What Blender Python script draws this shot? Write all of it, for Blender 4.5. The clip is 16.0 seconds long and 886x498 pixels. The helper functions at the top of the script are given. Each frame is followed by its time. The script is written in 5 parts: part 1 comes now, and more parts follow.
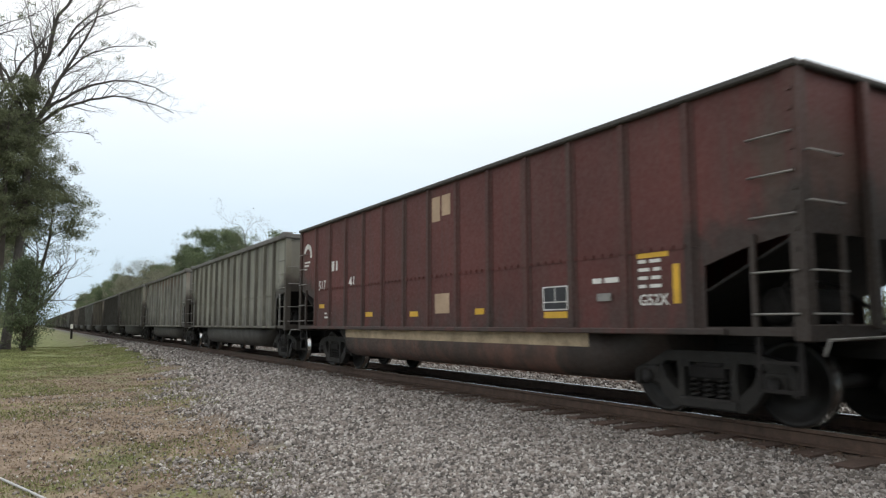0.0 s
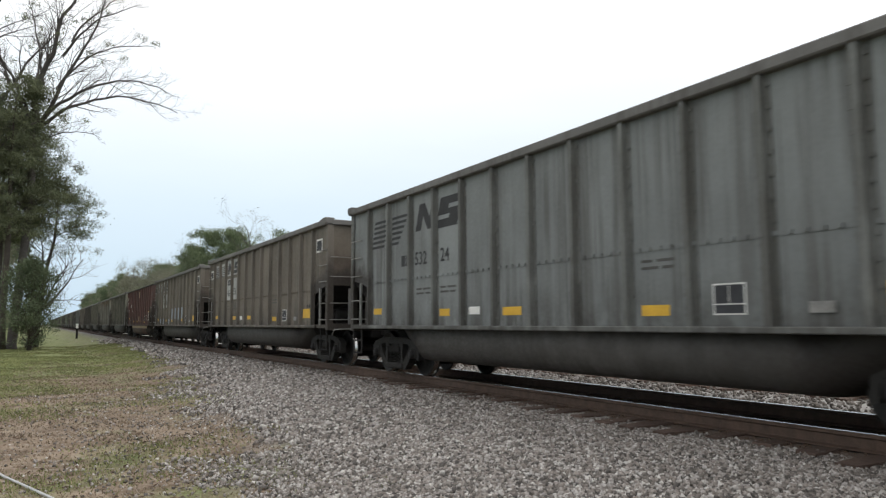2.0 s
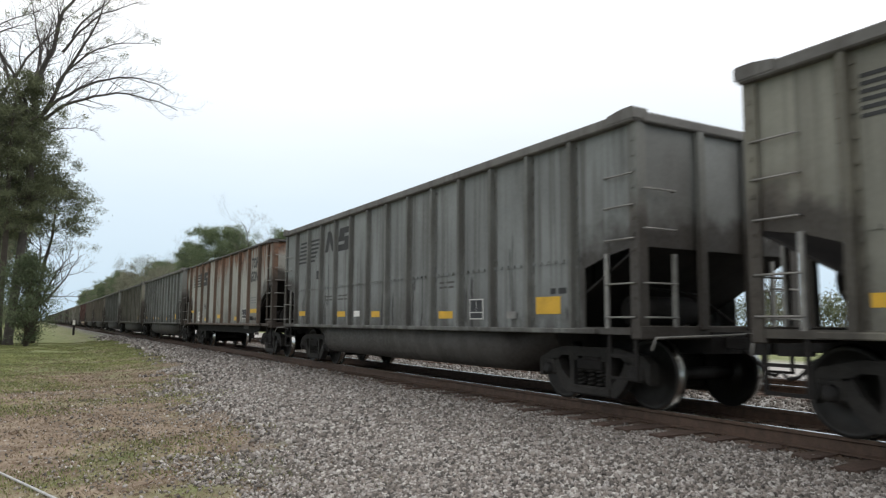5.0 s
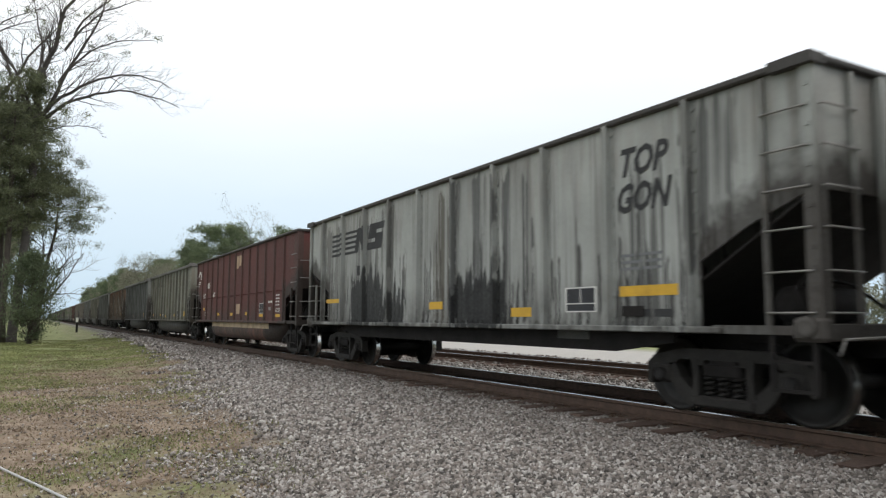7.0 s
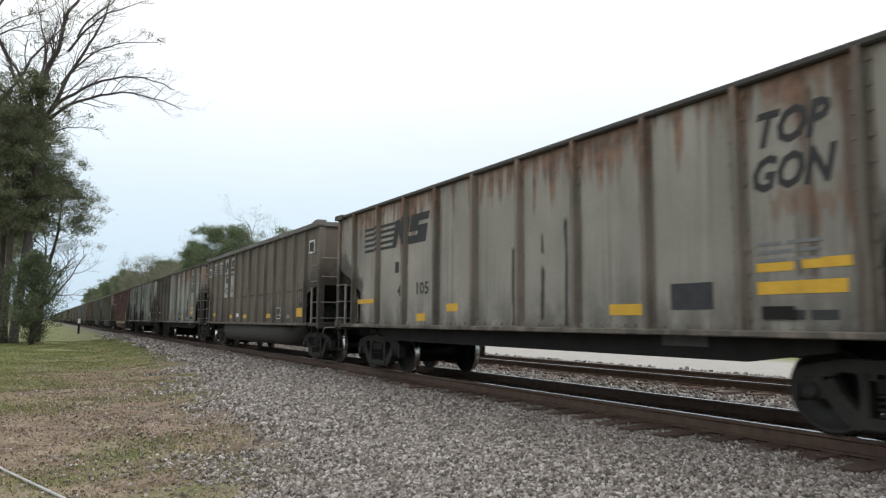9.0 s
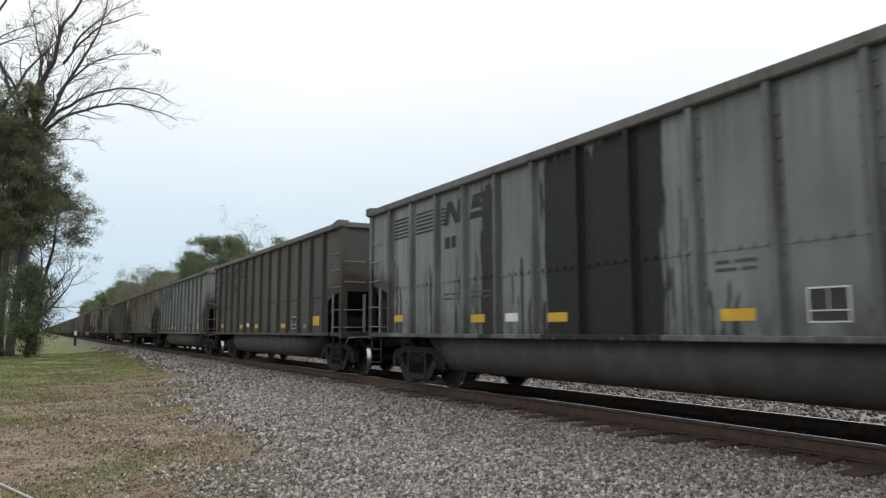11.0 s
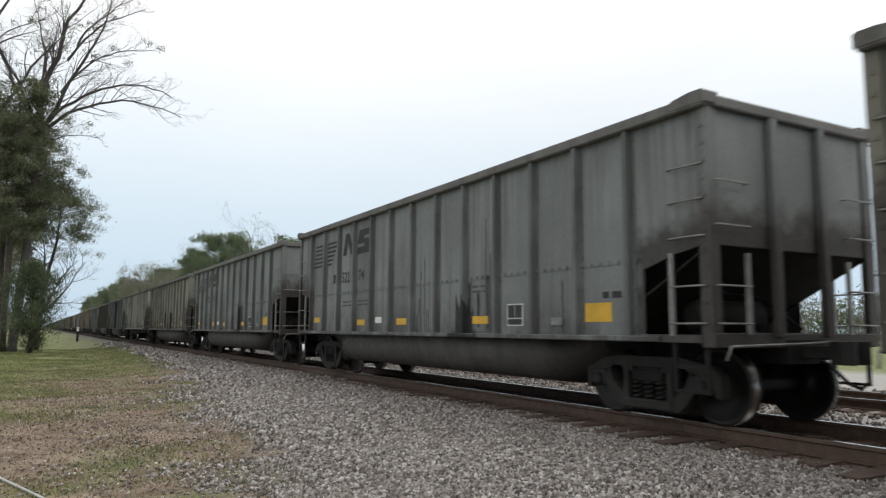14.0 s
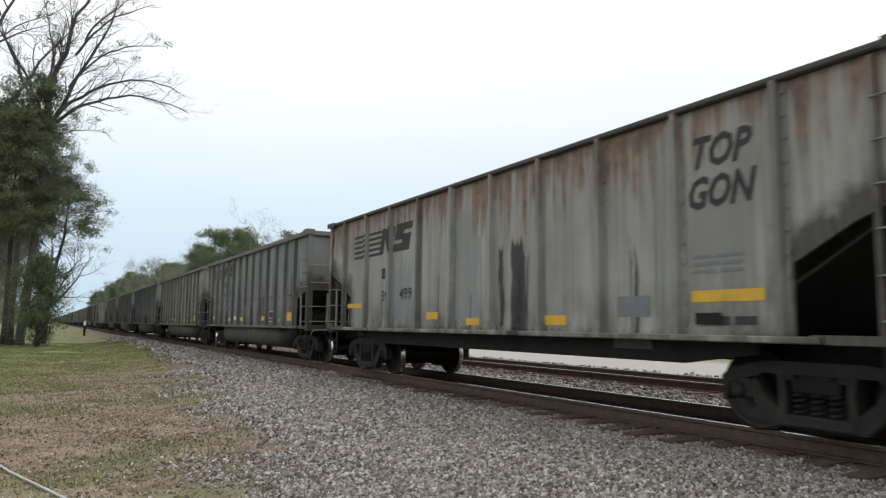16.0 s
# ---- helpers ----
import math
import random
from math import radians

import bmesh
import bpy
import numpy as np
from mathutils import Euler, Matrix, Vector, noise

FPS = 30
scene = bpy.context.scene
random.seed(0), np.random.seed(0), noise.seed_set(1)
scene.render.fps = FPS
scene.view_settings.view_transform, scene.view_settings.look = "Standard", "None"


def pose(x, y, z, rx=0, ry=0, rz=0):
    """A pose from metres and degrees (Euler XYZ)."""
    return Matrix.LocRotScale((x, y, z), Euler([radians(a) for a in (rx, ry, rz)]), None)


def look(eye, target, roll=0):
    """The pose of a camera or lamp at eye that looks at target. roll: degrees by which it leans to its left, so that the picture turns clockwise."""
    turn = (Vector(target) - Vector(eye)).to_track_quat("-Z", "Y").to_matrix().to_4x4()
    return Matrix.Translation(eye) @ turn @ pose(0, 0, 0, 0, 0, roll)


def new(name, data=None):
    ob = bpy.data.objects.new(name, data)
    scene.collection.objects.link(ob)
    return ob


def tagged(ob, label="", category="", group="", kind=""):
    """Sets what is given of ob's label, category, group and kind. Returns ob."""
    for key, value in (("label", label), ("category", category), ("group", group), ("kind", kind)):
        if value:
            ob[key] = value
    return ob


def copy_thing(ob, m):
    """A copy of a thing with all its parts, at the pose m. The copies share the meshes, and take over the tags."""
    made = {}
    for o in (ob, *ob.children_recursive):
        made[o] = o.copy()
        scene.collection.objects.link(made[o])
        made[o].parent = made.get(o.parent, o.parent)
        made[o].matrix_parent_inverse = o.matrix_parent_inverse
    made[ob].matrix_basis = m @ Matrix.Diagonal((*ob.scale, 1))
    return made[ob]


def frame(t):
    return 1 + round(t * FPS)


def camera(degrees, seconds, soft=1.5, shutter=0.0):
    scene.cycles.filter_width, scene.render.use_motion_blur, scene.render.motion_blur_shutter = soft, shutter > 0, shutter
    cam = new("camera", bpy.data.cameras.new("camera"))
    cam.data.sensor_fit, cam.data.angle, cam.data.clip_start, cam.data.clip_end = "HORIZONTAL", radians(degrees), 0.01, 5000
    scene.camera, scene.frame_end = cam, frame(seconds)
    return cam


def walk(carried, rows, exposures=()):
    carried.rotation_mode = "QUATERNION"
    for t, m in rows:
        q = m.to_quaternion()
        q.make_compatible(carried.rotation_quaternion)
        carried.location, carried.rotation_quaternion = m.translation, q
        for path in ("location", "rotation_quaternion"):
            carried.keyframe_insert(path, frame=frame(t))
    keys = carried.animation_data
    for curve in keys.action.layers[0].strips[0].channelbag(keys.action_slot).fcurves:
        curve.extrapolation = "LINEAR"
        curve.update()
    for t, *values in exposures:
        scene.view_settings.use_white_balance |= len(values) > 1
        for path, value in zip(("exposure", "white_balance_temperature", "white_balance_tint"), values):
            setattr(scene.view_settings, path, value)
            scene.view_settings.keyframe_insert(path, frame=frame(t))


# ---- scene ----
EYE = (0.0, 0.0, 1.65)      # eye height over the verge; the track runs along +Y
ZR = 0.54                   # top of rail
TX = 7.935                  # centre line of the near track


def aim(yaw, pitch, roll):
    a, b = radians(yaw), radians(pitch)
    d = (math.sin(a) * math.cos(b), math.cos(a) * math.cos(b), math.sin(b))
    return look(EYE, tuple(EYE[i] + d[i] for i in range(3)), roll)


cam = camera(63.78, 16.0, soft=1.25, shutter=0.08)
walk(cam, [(t, aim(*a)) for t, *a in (
    (0, 29.813, 6.008, -0.095),
    (0.5, 29.735, 5.855, -0.223),
    (1, 29.637, 5.825, -0.316),
    (1.5, 29.600, 5.870, -0.200),
    (2, 29.490, 5.912, -0.238),
    (2.5, 29.504, 5.923, -0.021),
    (3, 29.572, 5.894, 0.165),
    (3.5, 29.622, 5.980, 0.298),
    (4, 29.694, 6.090, 0.519),
    (6.5, 29.508, 5.691, 0.219),
    (7, 29.451, 5.713, 0.332),
    (7.5, 29.405, 5.800, 0.386),
    (8, 29.368, 5.849, 0.276),
    (8.5, 29.317, 5.848, 0.278),
    (9, 29.304, 5.892, 0.499),
    (11.5, 29.588, 6.695, -0.179),
    (12, 29.605, 6.803, 0.085),
    (12.5, 29.598, 6.805, 0.110),
    (13, 29.520, 6.770, 0.313),
    (13.5, 29.452, 6.633, 0.339),
    (14, 29.362, 6.482, 0.402),
    (14.5, 29.281, 6.442, 0.706),
    (15, 29.125, 6.324, 0.757),
    (15.5, 28.985, 6.228, 0.812),
    (16, 28.895, 6.201, 0.783)
)], [(0, 0.05), (4, 0.05), (9, 0.05), (11.5, -0.09), (12.5, -0.12), (14, -0.07), (16, 0.0)])

# ---------------------------------------------------------------- light
world = bpy.data.worlds.new("overcast_sky")
scene.world = world
world.use_nodes = True
wn, wl = world.node_tree.nodes, world.node_tree.links
wn.clear()
w_out = wn.new("ShaderNodeOutputWorld")
w_bg = wn.new("ShaderNodeBackground")
w_sky = wn.new("ShaderNodeTexSky")
w_sky.sky_type, w_sky.sun_disc = "NISHITA", False
w_sky.sun_elevation, w_sky.sun_rotation = radians(48), radians(150)
w_sky.dust_density, w_sky.air_density = 2.0, 1.0
w_gain = wn.new("ShaderNodeMix")
w_gain.data_type, w_gain.blend_type = "RGBA", "MULTIPLY"
w_gain.inputs[0].default_value = 1.0
w_gain.inputs[7].default_value = (0.10, 0.10, 0.10, 1)
wl.new(w_sky.outputs[0], w_gain.inputs[6])
w_co = wn.new("ShaderNodeTexCoord")
w_sep = wn.new("ShaderNodeSeparateXYZ")
wl.new(w_co.outputs["Generated"], w_sep.inputs[0])
w_ramp = wn.new("ShaderNodeValToRGB")          # cloud deck: pale blue low down, white overhead
w_ramp.color_ramp.elements[0].position, w_ramp.color_ramp.elements[0].color = 0.0, (0.62, 0.79, 0.94, 1)
w_ramp.color_ramp.elements[1].position, w_ramp.color_ramp.elements[1].color = 0.40, (1.22, 1.22, 1.22, 1)
e = w_ramp.color_ramp.elements.new(0.16)
e.color = (0.79, 0.92, 1.02, 1)
wl.new(w_sep.outputs[2], w_ramp.inputs[0])
w_noise = wn.new("ShaderNodeTexNoise")
w_noise.inputs["Scale"].default_value, w_noise.inputs["Detail"].default_value = 2.2, 5
w_map = wn.new("ShaderNodeMapping")
w_map.inputs["Scale"].default_value = (1, 1, 3)
wl.new(w_co.outputs["Generated"], w_map.inputs[0])
wl.new(w_map.outputs[0], w_noise.inputs[0])
w_cl = wn.new("ShaderNodeMapRange")
w_cl.inputs[1].default_value, w_cl.inputs[2].default_value = 0.3, 0.7
w_cl.inputs[3].default_value, w_cl.inputs[4].default_value = 0.88, 0.96
wl.new(w_noise.outputs[0], w_cl.inputs[0])
w_mix = wn.new("ShaderNodeMix")
w_mix.data_type = "RGBA"
wl.new(w_cl.outputs[0], w_mix.inputs[0])
wl.new(w_gain.outputs[2], w_mix.inputs[6])
wl.new(w_ramp.outputs[0], w_mix.inputs[7])
wl.new(w_mix.outputs[2], w_bg.inputs[0])
w_bg.inputs[1].default_value = 1.0
wl.new(w_bg.outputs[0], w_out.inputs[0])
sun = new("sun", bpy.data.lights.new("sun", "SUN"))
sun.data.energy, sun.data.angle, sun.data.color = 0.6, radians(25), (1.0, 0.97, 0.92)
sun.matrix_world = look((0, 0, 50), (-22, 38, 0))


# ---------------------------------------------------------------- materials
class Nodes:
    """A short way to wire a principled material."""

    def __init__(self, name):
        self.m = bpy.data.materials.new(name)
        self.m.use_nodes = True
        self.t = self.m.node_tree
        self.b = self.t.nodes["Principled BSDF"]
        self.co = self.t.nodes.new("ShaderNodeTexCoord").outputs["Object"]

    def n(self, kind, **inputs):
        node = self.t.nodes.new("ShaderNode" + kind)
        for k, v in inputs.items():
            self.put(node.inputs[k.replace("_", " ")], v)
        return node

    def put(self, socket, v):
        if isinstance(v, bpy.types.NodeSocket):
            self.t.links.new(v, socket)
        else:
            socket.default_value = v

    def noise(self, scale=1.0, detail=4, stretch=(1, 1, 1), shift=(0, 0, 0), rough=0.55):
        mp = self.n("Mapping", Vector=self.co, Scale=stretch, Location=shift)
        return self.n("TexNoise", Vector=mp.outputs[0], Scale=scale, Detail=detail, Roughness=rough).outputs[0]

    def span(self, v, a, b, lo=0.0, hi=1.0):
        r = self.n("MapRange")
        for i, x in enumerate((v, a, b, lo, hi)):
            self.put(r.inputs[i], x)
        return r.outputs[0]

    def calc(self, op, a, b=0.0):
        r = self.n("Math")
        r.operation = op
        self.put(r.inputs[0], a)
        self.put(r.inputs[1], b)
        return r.outputs[0]

    def mix(self, f, a, b):
        r = self.n("Mix")
        r.data_type = "RGBA"
        for i, x in ((0, f), (6, a), (7, b)):
            self.put(r.inputs[i], (*x, 1) if isinstance(x, tuple) and len(x) == 3 else x)
        return r.outputs[2]

    def xyz(self):
        s = self.n("SeparateXYZ", Vector=self.co)
        return s.outputs

    def done(self, colour, rough=0.8, bump=None, strength=0.3, dist=0.01, metal=0.0):
        self.put(self.b.inputs["Base Color"], (*colour, 1) if isinstance(colour, tuple) else colour)
        self.put(self.b.inputs["Roughness"], rough)
        self.put(self.b.inputs["Metallic"], metal)
        if bump is not None:
            bp = self.n("Bump", Height=bump, Strength=strength, Distance=dist)
            self.t.links.new(bp.outputs[0], self.b.inputs["Normal"])
        return self.m


def simple(name, colour, rough=0.8, vary=0.35, scale=6.0, bump=0.2, metal=0.0, rand=0.0, gloss=0.5):
    k = Nodes(name)
    f = k.span(k.noise(scale, 6), 0.3, 0.7, 0, 1)
    g = k.span(k.noise(scale * 9, 3), 0.3, 0.7, 0, 1)
    f = k.calc("ADD", k.calc("MULTIPLY", f, 0.65), k.calc("MULTIPLY", g, 0.35))
    if rand:
        f = k.calc("ADD", f, k.calc("MULTIPLY", k.n("ObjectInfo").outputs["Random"], rand))
    c = k.mix(f, tuple(x * (1 - vary) for x in colour), tuple(x * (1 + vary) for x in colour))
    k.b.inputs["Specular IOR Level"].default_value = gloss
    return k.done(c, rough, g, bump, 0.01, metal)


def paint(name, base, seed=0.0, streak=0.4, rust=0.0, soot=0.8, drip=0.0, fade=0.2, dirt=(0.035, 0.030, 0.025), lb=14.5, bay=(-1.1, 1.0), spots=(), high=2.30, bay_line=(2.10, 1.86, 1.05)):
    """Weathered car paint: run-off streaks, rust from the top, coal dust round the ends, black drips."""
    k = Nodes(name)
    x, y, z = k.xyz()
    big = k.noise(0.55, 4, shift=(seed, seed * 3.1, 0))
    fine = k.noise(22, 4, shift=(seed, 0, 0))
    col = k.mix(k.span(big, 0.35, 0.7), tuple(c * (1 - fade) for c in base), tuple(min(1, c * (1 + fade)) for c in base))
    col = k.mix(k.span(fine, 0.40, 0.80, 0, 0.10), col, tuple(c * 0.45 for c in base))
    # each bay between the posts has aged a little differently
    cell = k.n("TexWhiteNoise")
    cell.noise_dimensions = "1D"
    k.put(cell.inputs["W"], k.calc("ADD", k.calc("FLOOR", k.calc("DIVIDE", k.calc("SUBTRACT", y, bay[0]), bay[1])), seed))
    col = k.mix(k.calc("MULTIPLY", cell.outputs["Value"], 0.30), col, tuple(c * 0.5 for c in base))
    # dirt beside the posts, plus shadow painted along the post edges
    fr = k.calc("FRACT", k.calc("DIVIDE", k.calc("SUBTRACT", y, bay[0]), bay[1]))
    near = k.calc("ABSOLUTE", k.calc("SUBTRACT", fr, 0.5))
    worn = k.noise(1.0, 4, (1, 3.0, 0.9), (seed, 1, seed))
    edge = k.calc("MULTIPLY", k.span(k.calc("ADD", near, k.calc("MULTIPLY", worn, 0.16)), 0.46, 0.56), k.span(worn, 0.38, 0.55))
    col = k.mix(k.calc("MULTIPLY", edge, 0.75), col, tuple(0.35 * c + d * 0.8 for c, d in zip(base, dirt)))
    # run-off streaks, fine and broad, in patches
    patch = k.noise(1.0, 3, (0.6, 0.85, 0.30), (seed * 3, 4 + seed, seed))
    fine_st = k.noise(1.0, 3, (0.4, 11.0, 0.16), (seed * 7, seed, seed))
    wide_st = k.noise(1.0, 4, (0.4, 3.2, 0.20), (seed * 2, seed * 9, seed))
    f = k.calc("MULTIPLY", k.span(fine_st, 0.50, 0.57), k.span(patch, 0.42, 0.58))
    g = k.calc("MULTIPLY", k.span(wide_st, 0.52, 0.60), k.span(patch, 0.36, 0.52))
    dull = tuple(0.28 * c + d for c, d in zip(base, dirt))
    col = k.mix(k.calc("MULTIPLY", g, streak * 0.75), col, dull)
    col = k.mix(k.calc("MULTIPLY", f, streak * 0.9), col, dull)
    # grime splashed up from below
    lo = k.calc("MULTIPLY", k.span(z, 1.75, 1.0), k.span(k.noise(3.0, 5, (1, 1, 0.6), (seed, 9, 0)), 0.34, 0.58))
    col = k.mix(k.calc("MULTIPLY", lo, 0.70), col, dirt)
    if rust:
        r1 = k.noise(1.0, 5, (1, 7.0, 0.42), (seed * 5, seed * 2, 3))
        r2 = k.noise(1.0, 3, (1, 0.8, 0.5), (seed, seed * 4, 7))
        level = k.calc("ADD", k.calc("MULTIPLY", k.calc("SUBTRACT", z, 3.12), 0.26), k.calc("MULTIPLY", k.calc("SUBTRACT", r2, 0.5), 0.55))
        m = k.span(k.calc("ADD", r1, level), 0.48, 0.62)
        rc = k.mix(k.span(k.noise(5.0, 5, shift=(seed, 1, 4)), 0.38, 0.62), (0.080, 0.038, 0.022), (0.215, 0.100, 0.052))
        col = k.mix(k.calc("MULTIPLY", m, rust), col, rc)
    if drip:
        d1 = k.noise(1.0, 1, (0, 0.75, 0), (0, seed * 11, 0))
        d3 = k.noise(1.0, 2, (0, 1.6, 0), (0, seed * 2 + 7, 0))
        wob = k.calc("MULTIPLY", k.noise(1.0, 2, (0, 3, 4.0)), 0.10)
        m = None
        for n_, low, high in ((13.0, 0.95, 2.2), (5.5, 0.7, 1.9)):
            col_id = k.n("TexWhiteNoise")
            col_id.noise_dimensions = "1D"
            k.put(col_id.inputs["W"], k.calc("FLOOR", k.calc("MULTIPLY", k.calc("ADD", k.calc("ADD", y, wob), seed), n_)))
            top = k.calc("ADD", k.span(col_id.outputs["Value"], 0.35, 1.0, low, high), k.span(d3, 0.4, 0.6, -0.2, 0.8))
            other = k.n("TexWhiteNoise")
            other.noise_dimensions = "1D"
            k.put(other.inputs["W"], k.calc("ADD", k.calc("MULTIPLY", col_id.outputs["Value"], 31.0), 5.0))
            foot = k.span(other.outputs["Value"], 0.5, 1.0, 0.9, 1.8)
            mid = k.calc("ABSOLUTE", k.calc("SUBTRACT", k.calc("FRACT", k.calc("MULTIPLY", k.calc("ADD", k.calc("ADD", y, wob), seed), n_)), 0.5))
            slim = k.span(mid, k.calc("ADD", 0.22, k.calc("MULTIPLY", other.outputs["Value"], 0.30)), 0.12)
            q = k.calc("MULTIPLY", k.span(k.calc("SUBTRACT", top, z), -0.02, 0.05), k.span(col_id.outputs["Value"], 0.34, 0.36))
            q = k.calc("MULTIPLY", k.calc("MULTIPLY", q, slim), k.span(k.calc("SUBTRACT", z, foot), -0.05, 0.03))
            m = q if m is None else k.calc("MAXIMUM", m, q)
        m = k.calc("MULTIPLY", m, k.span(d1, 0.56 - 0.09 * drip, 0.58 - 0.09 * drip))
        col = k.mix(k.calc("MULTIPLY", m, 0.90), col, (0.020, 0.018, 0.017))
    for y0, y1, z0, z1, tint, much, ragged in spots:         # spills and repainted bays
        yy = k.calc("ADD", y, k.calc("MULTIPLY", k.calc("SUBTRACT", k.noise(1.0, 5, (0, 7.0, 1.1), (0, seed, 0)), 0.5), ragged * 1.6))
        zz = k.calc("ADD", z, k.calc("MULTIPLY", k.calc("SUBTRACT", k.noise(1.0, 5, (0, 9.0, 0.7), (0, seed * 3, 0)), 0.5), ragged * 3.0))
        m = k.calc("MULTIPLY", k.span(yy, y0, y0 + 0.03), k.span(yy, y1, y1 - 0.03))
        m = k.calc("MULTIPLY", m, k.calc("MULTIPLY", k.span(zz, z0, z0 + 0.05), k.span(zz, z1, z1 - 0.08)))
        thin = k.span(fine_st, 0.45, 0.53, 1.0, 0.12 if 0.7 < much < 0.875 else 1.0)
        col = k.mix(k.calc("MULTIPLY", k.calc("MULTIPLY", m, thin), much), col, tint)
    # coal dust caked round the open ends
    e1 = k.calc("ABSOLUTE", k.calc("ADD", y, lb / 2))
    w1 = k.calc("MULTIPLY", k.span(k.noise(1.6, 6, (1, 1, 0.8), (seed, 2, 0)), 0.25, 0.75), 0.9)
    end_z, bay_z, bay_w = bay_line
    rise = (end_z - bay_z) / bay_w
    over = k.calc("SUBTRACT", z, k.calc("ADD", bay_z - (lb / 2 - bay_w) * rise, k.calc("MULTIPLY", e1, rise)))
    rag = k.noise(3.2, 6, (1, 1, 0.8), (seed, 5, 1))
    ends = k.calc("MULTIPLY", k.span(k.calc("SUBTRACT", over, k.calc("MULTIPLY", rag, 0.95)), 0.06, -0.26), k.span(k.calc("ADD", e1, k.calc("MULTIPLY", rag, 0.5)), lb / 2 - bay_w - 0.02, lb / 2 - bay_w + 0.22))
    haze = k.calc("MULTIPLY", k.span(k.calc("ADD", e1, w1), lb / 2 - 0.25, lb / 2 + 0.30), k.span(k.calc("SUBTRACT", z, w1), high, high - 0.60))
    col = k.mix(k.calc("MULTIPLY", haze, soot * 0.75), col, (0.070, 0.050, 0.038))
    col = k.mix(k.calc("MULTIPLY", ends, soot), col, (0.028, 0.022, 0.018))
    return k.done(col, k.span(fine, 0.3, 0.7, 0.55, 0.85), fine, 0.10, 0.003)


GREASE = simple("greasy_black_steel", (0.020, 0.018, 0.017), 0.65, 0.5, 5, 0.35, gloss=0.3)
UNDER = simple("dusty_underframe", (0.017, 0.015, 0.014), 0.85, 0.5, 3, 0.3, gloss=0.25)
WHEEL = simple("wheel_steel", (0.027, 0.025, 0.023), 0.5, 0.4, 8, 0.2, 0.6)
TREAD = simple("polished_steel", (0.55, 0.54, 0.52), 0.22, 0.1, 30, 0.05, 1.0)
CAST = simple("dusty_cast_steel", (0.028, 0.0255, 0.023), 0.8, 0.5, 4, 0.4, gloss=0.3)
GRAB = simple("galvanised_rod", (0.24, 0.23, 0.215), 0.5, 0.35, 6, 0.1, 0.4)
YELLOW = simple("yellow_reflector", (0.62, 0.36, 0.025), 0.5, 0.2, 4, 0.05)
BLACKP = simple("black_lettering", (0.028, 0.028, 0.029), 0.75, 0.4, 2.5, 0.05)
WHITEP = simple("white_lettering", (0.68, 0.67, 0.63), 0.75, 0.25, 3, 0.05)
PALEBLUE = simple("pale_blue_patch", (0.27, 0.30, 0.345), 0.7, 0.15, 2, 0.05)
PINK = simple("pink_stencil", (0.6, 0.10, 0.16), 0.7, 0.15, 2, 0.05)
GREYP = simple("grey_patch", (0.16, 0.165, 0.17), 0.7, 0.2, 3, 0.05)
BUFF = simple("buff_patch", (0.42, 0.30, 0.20), 0.75, 0.2, 3, 0.05)
CREAMTUB = simple("buff_band", (0.46, 0.35, 0.23), 0.8, 0.45, 2.5, 0.1)
COAL = simple("coal", (0.012, 0.012, 0.013), 0.5, 0.6, 8, 1.0)
RAIL = simple("rusty_rail", (0.085, 0.052, 0.036), 0.8, 0.45, 9, 0.3)
TIE = simple("creosoted_tie", (0.075, 0.048, 0.036), 0.85, 0.5, 5, 0.5, rand=0.5)
BARK = simple("grey_bark", (0.080, 0.070, 0.066), 0.9, 0.4, 3, 0.8)
PBARK = simple("pine_bark", (0.06, 0.048, 0.040), 0.9, 0.4, 3, 0.8)


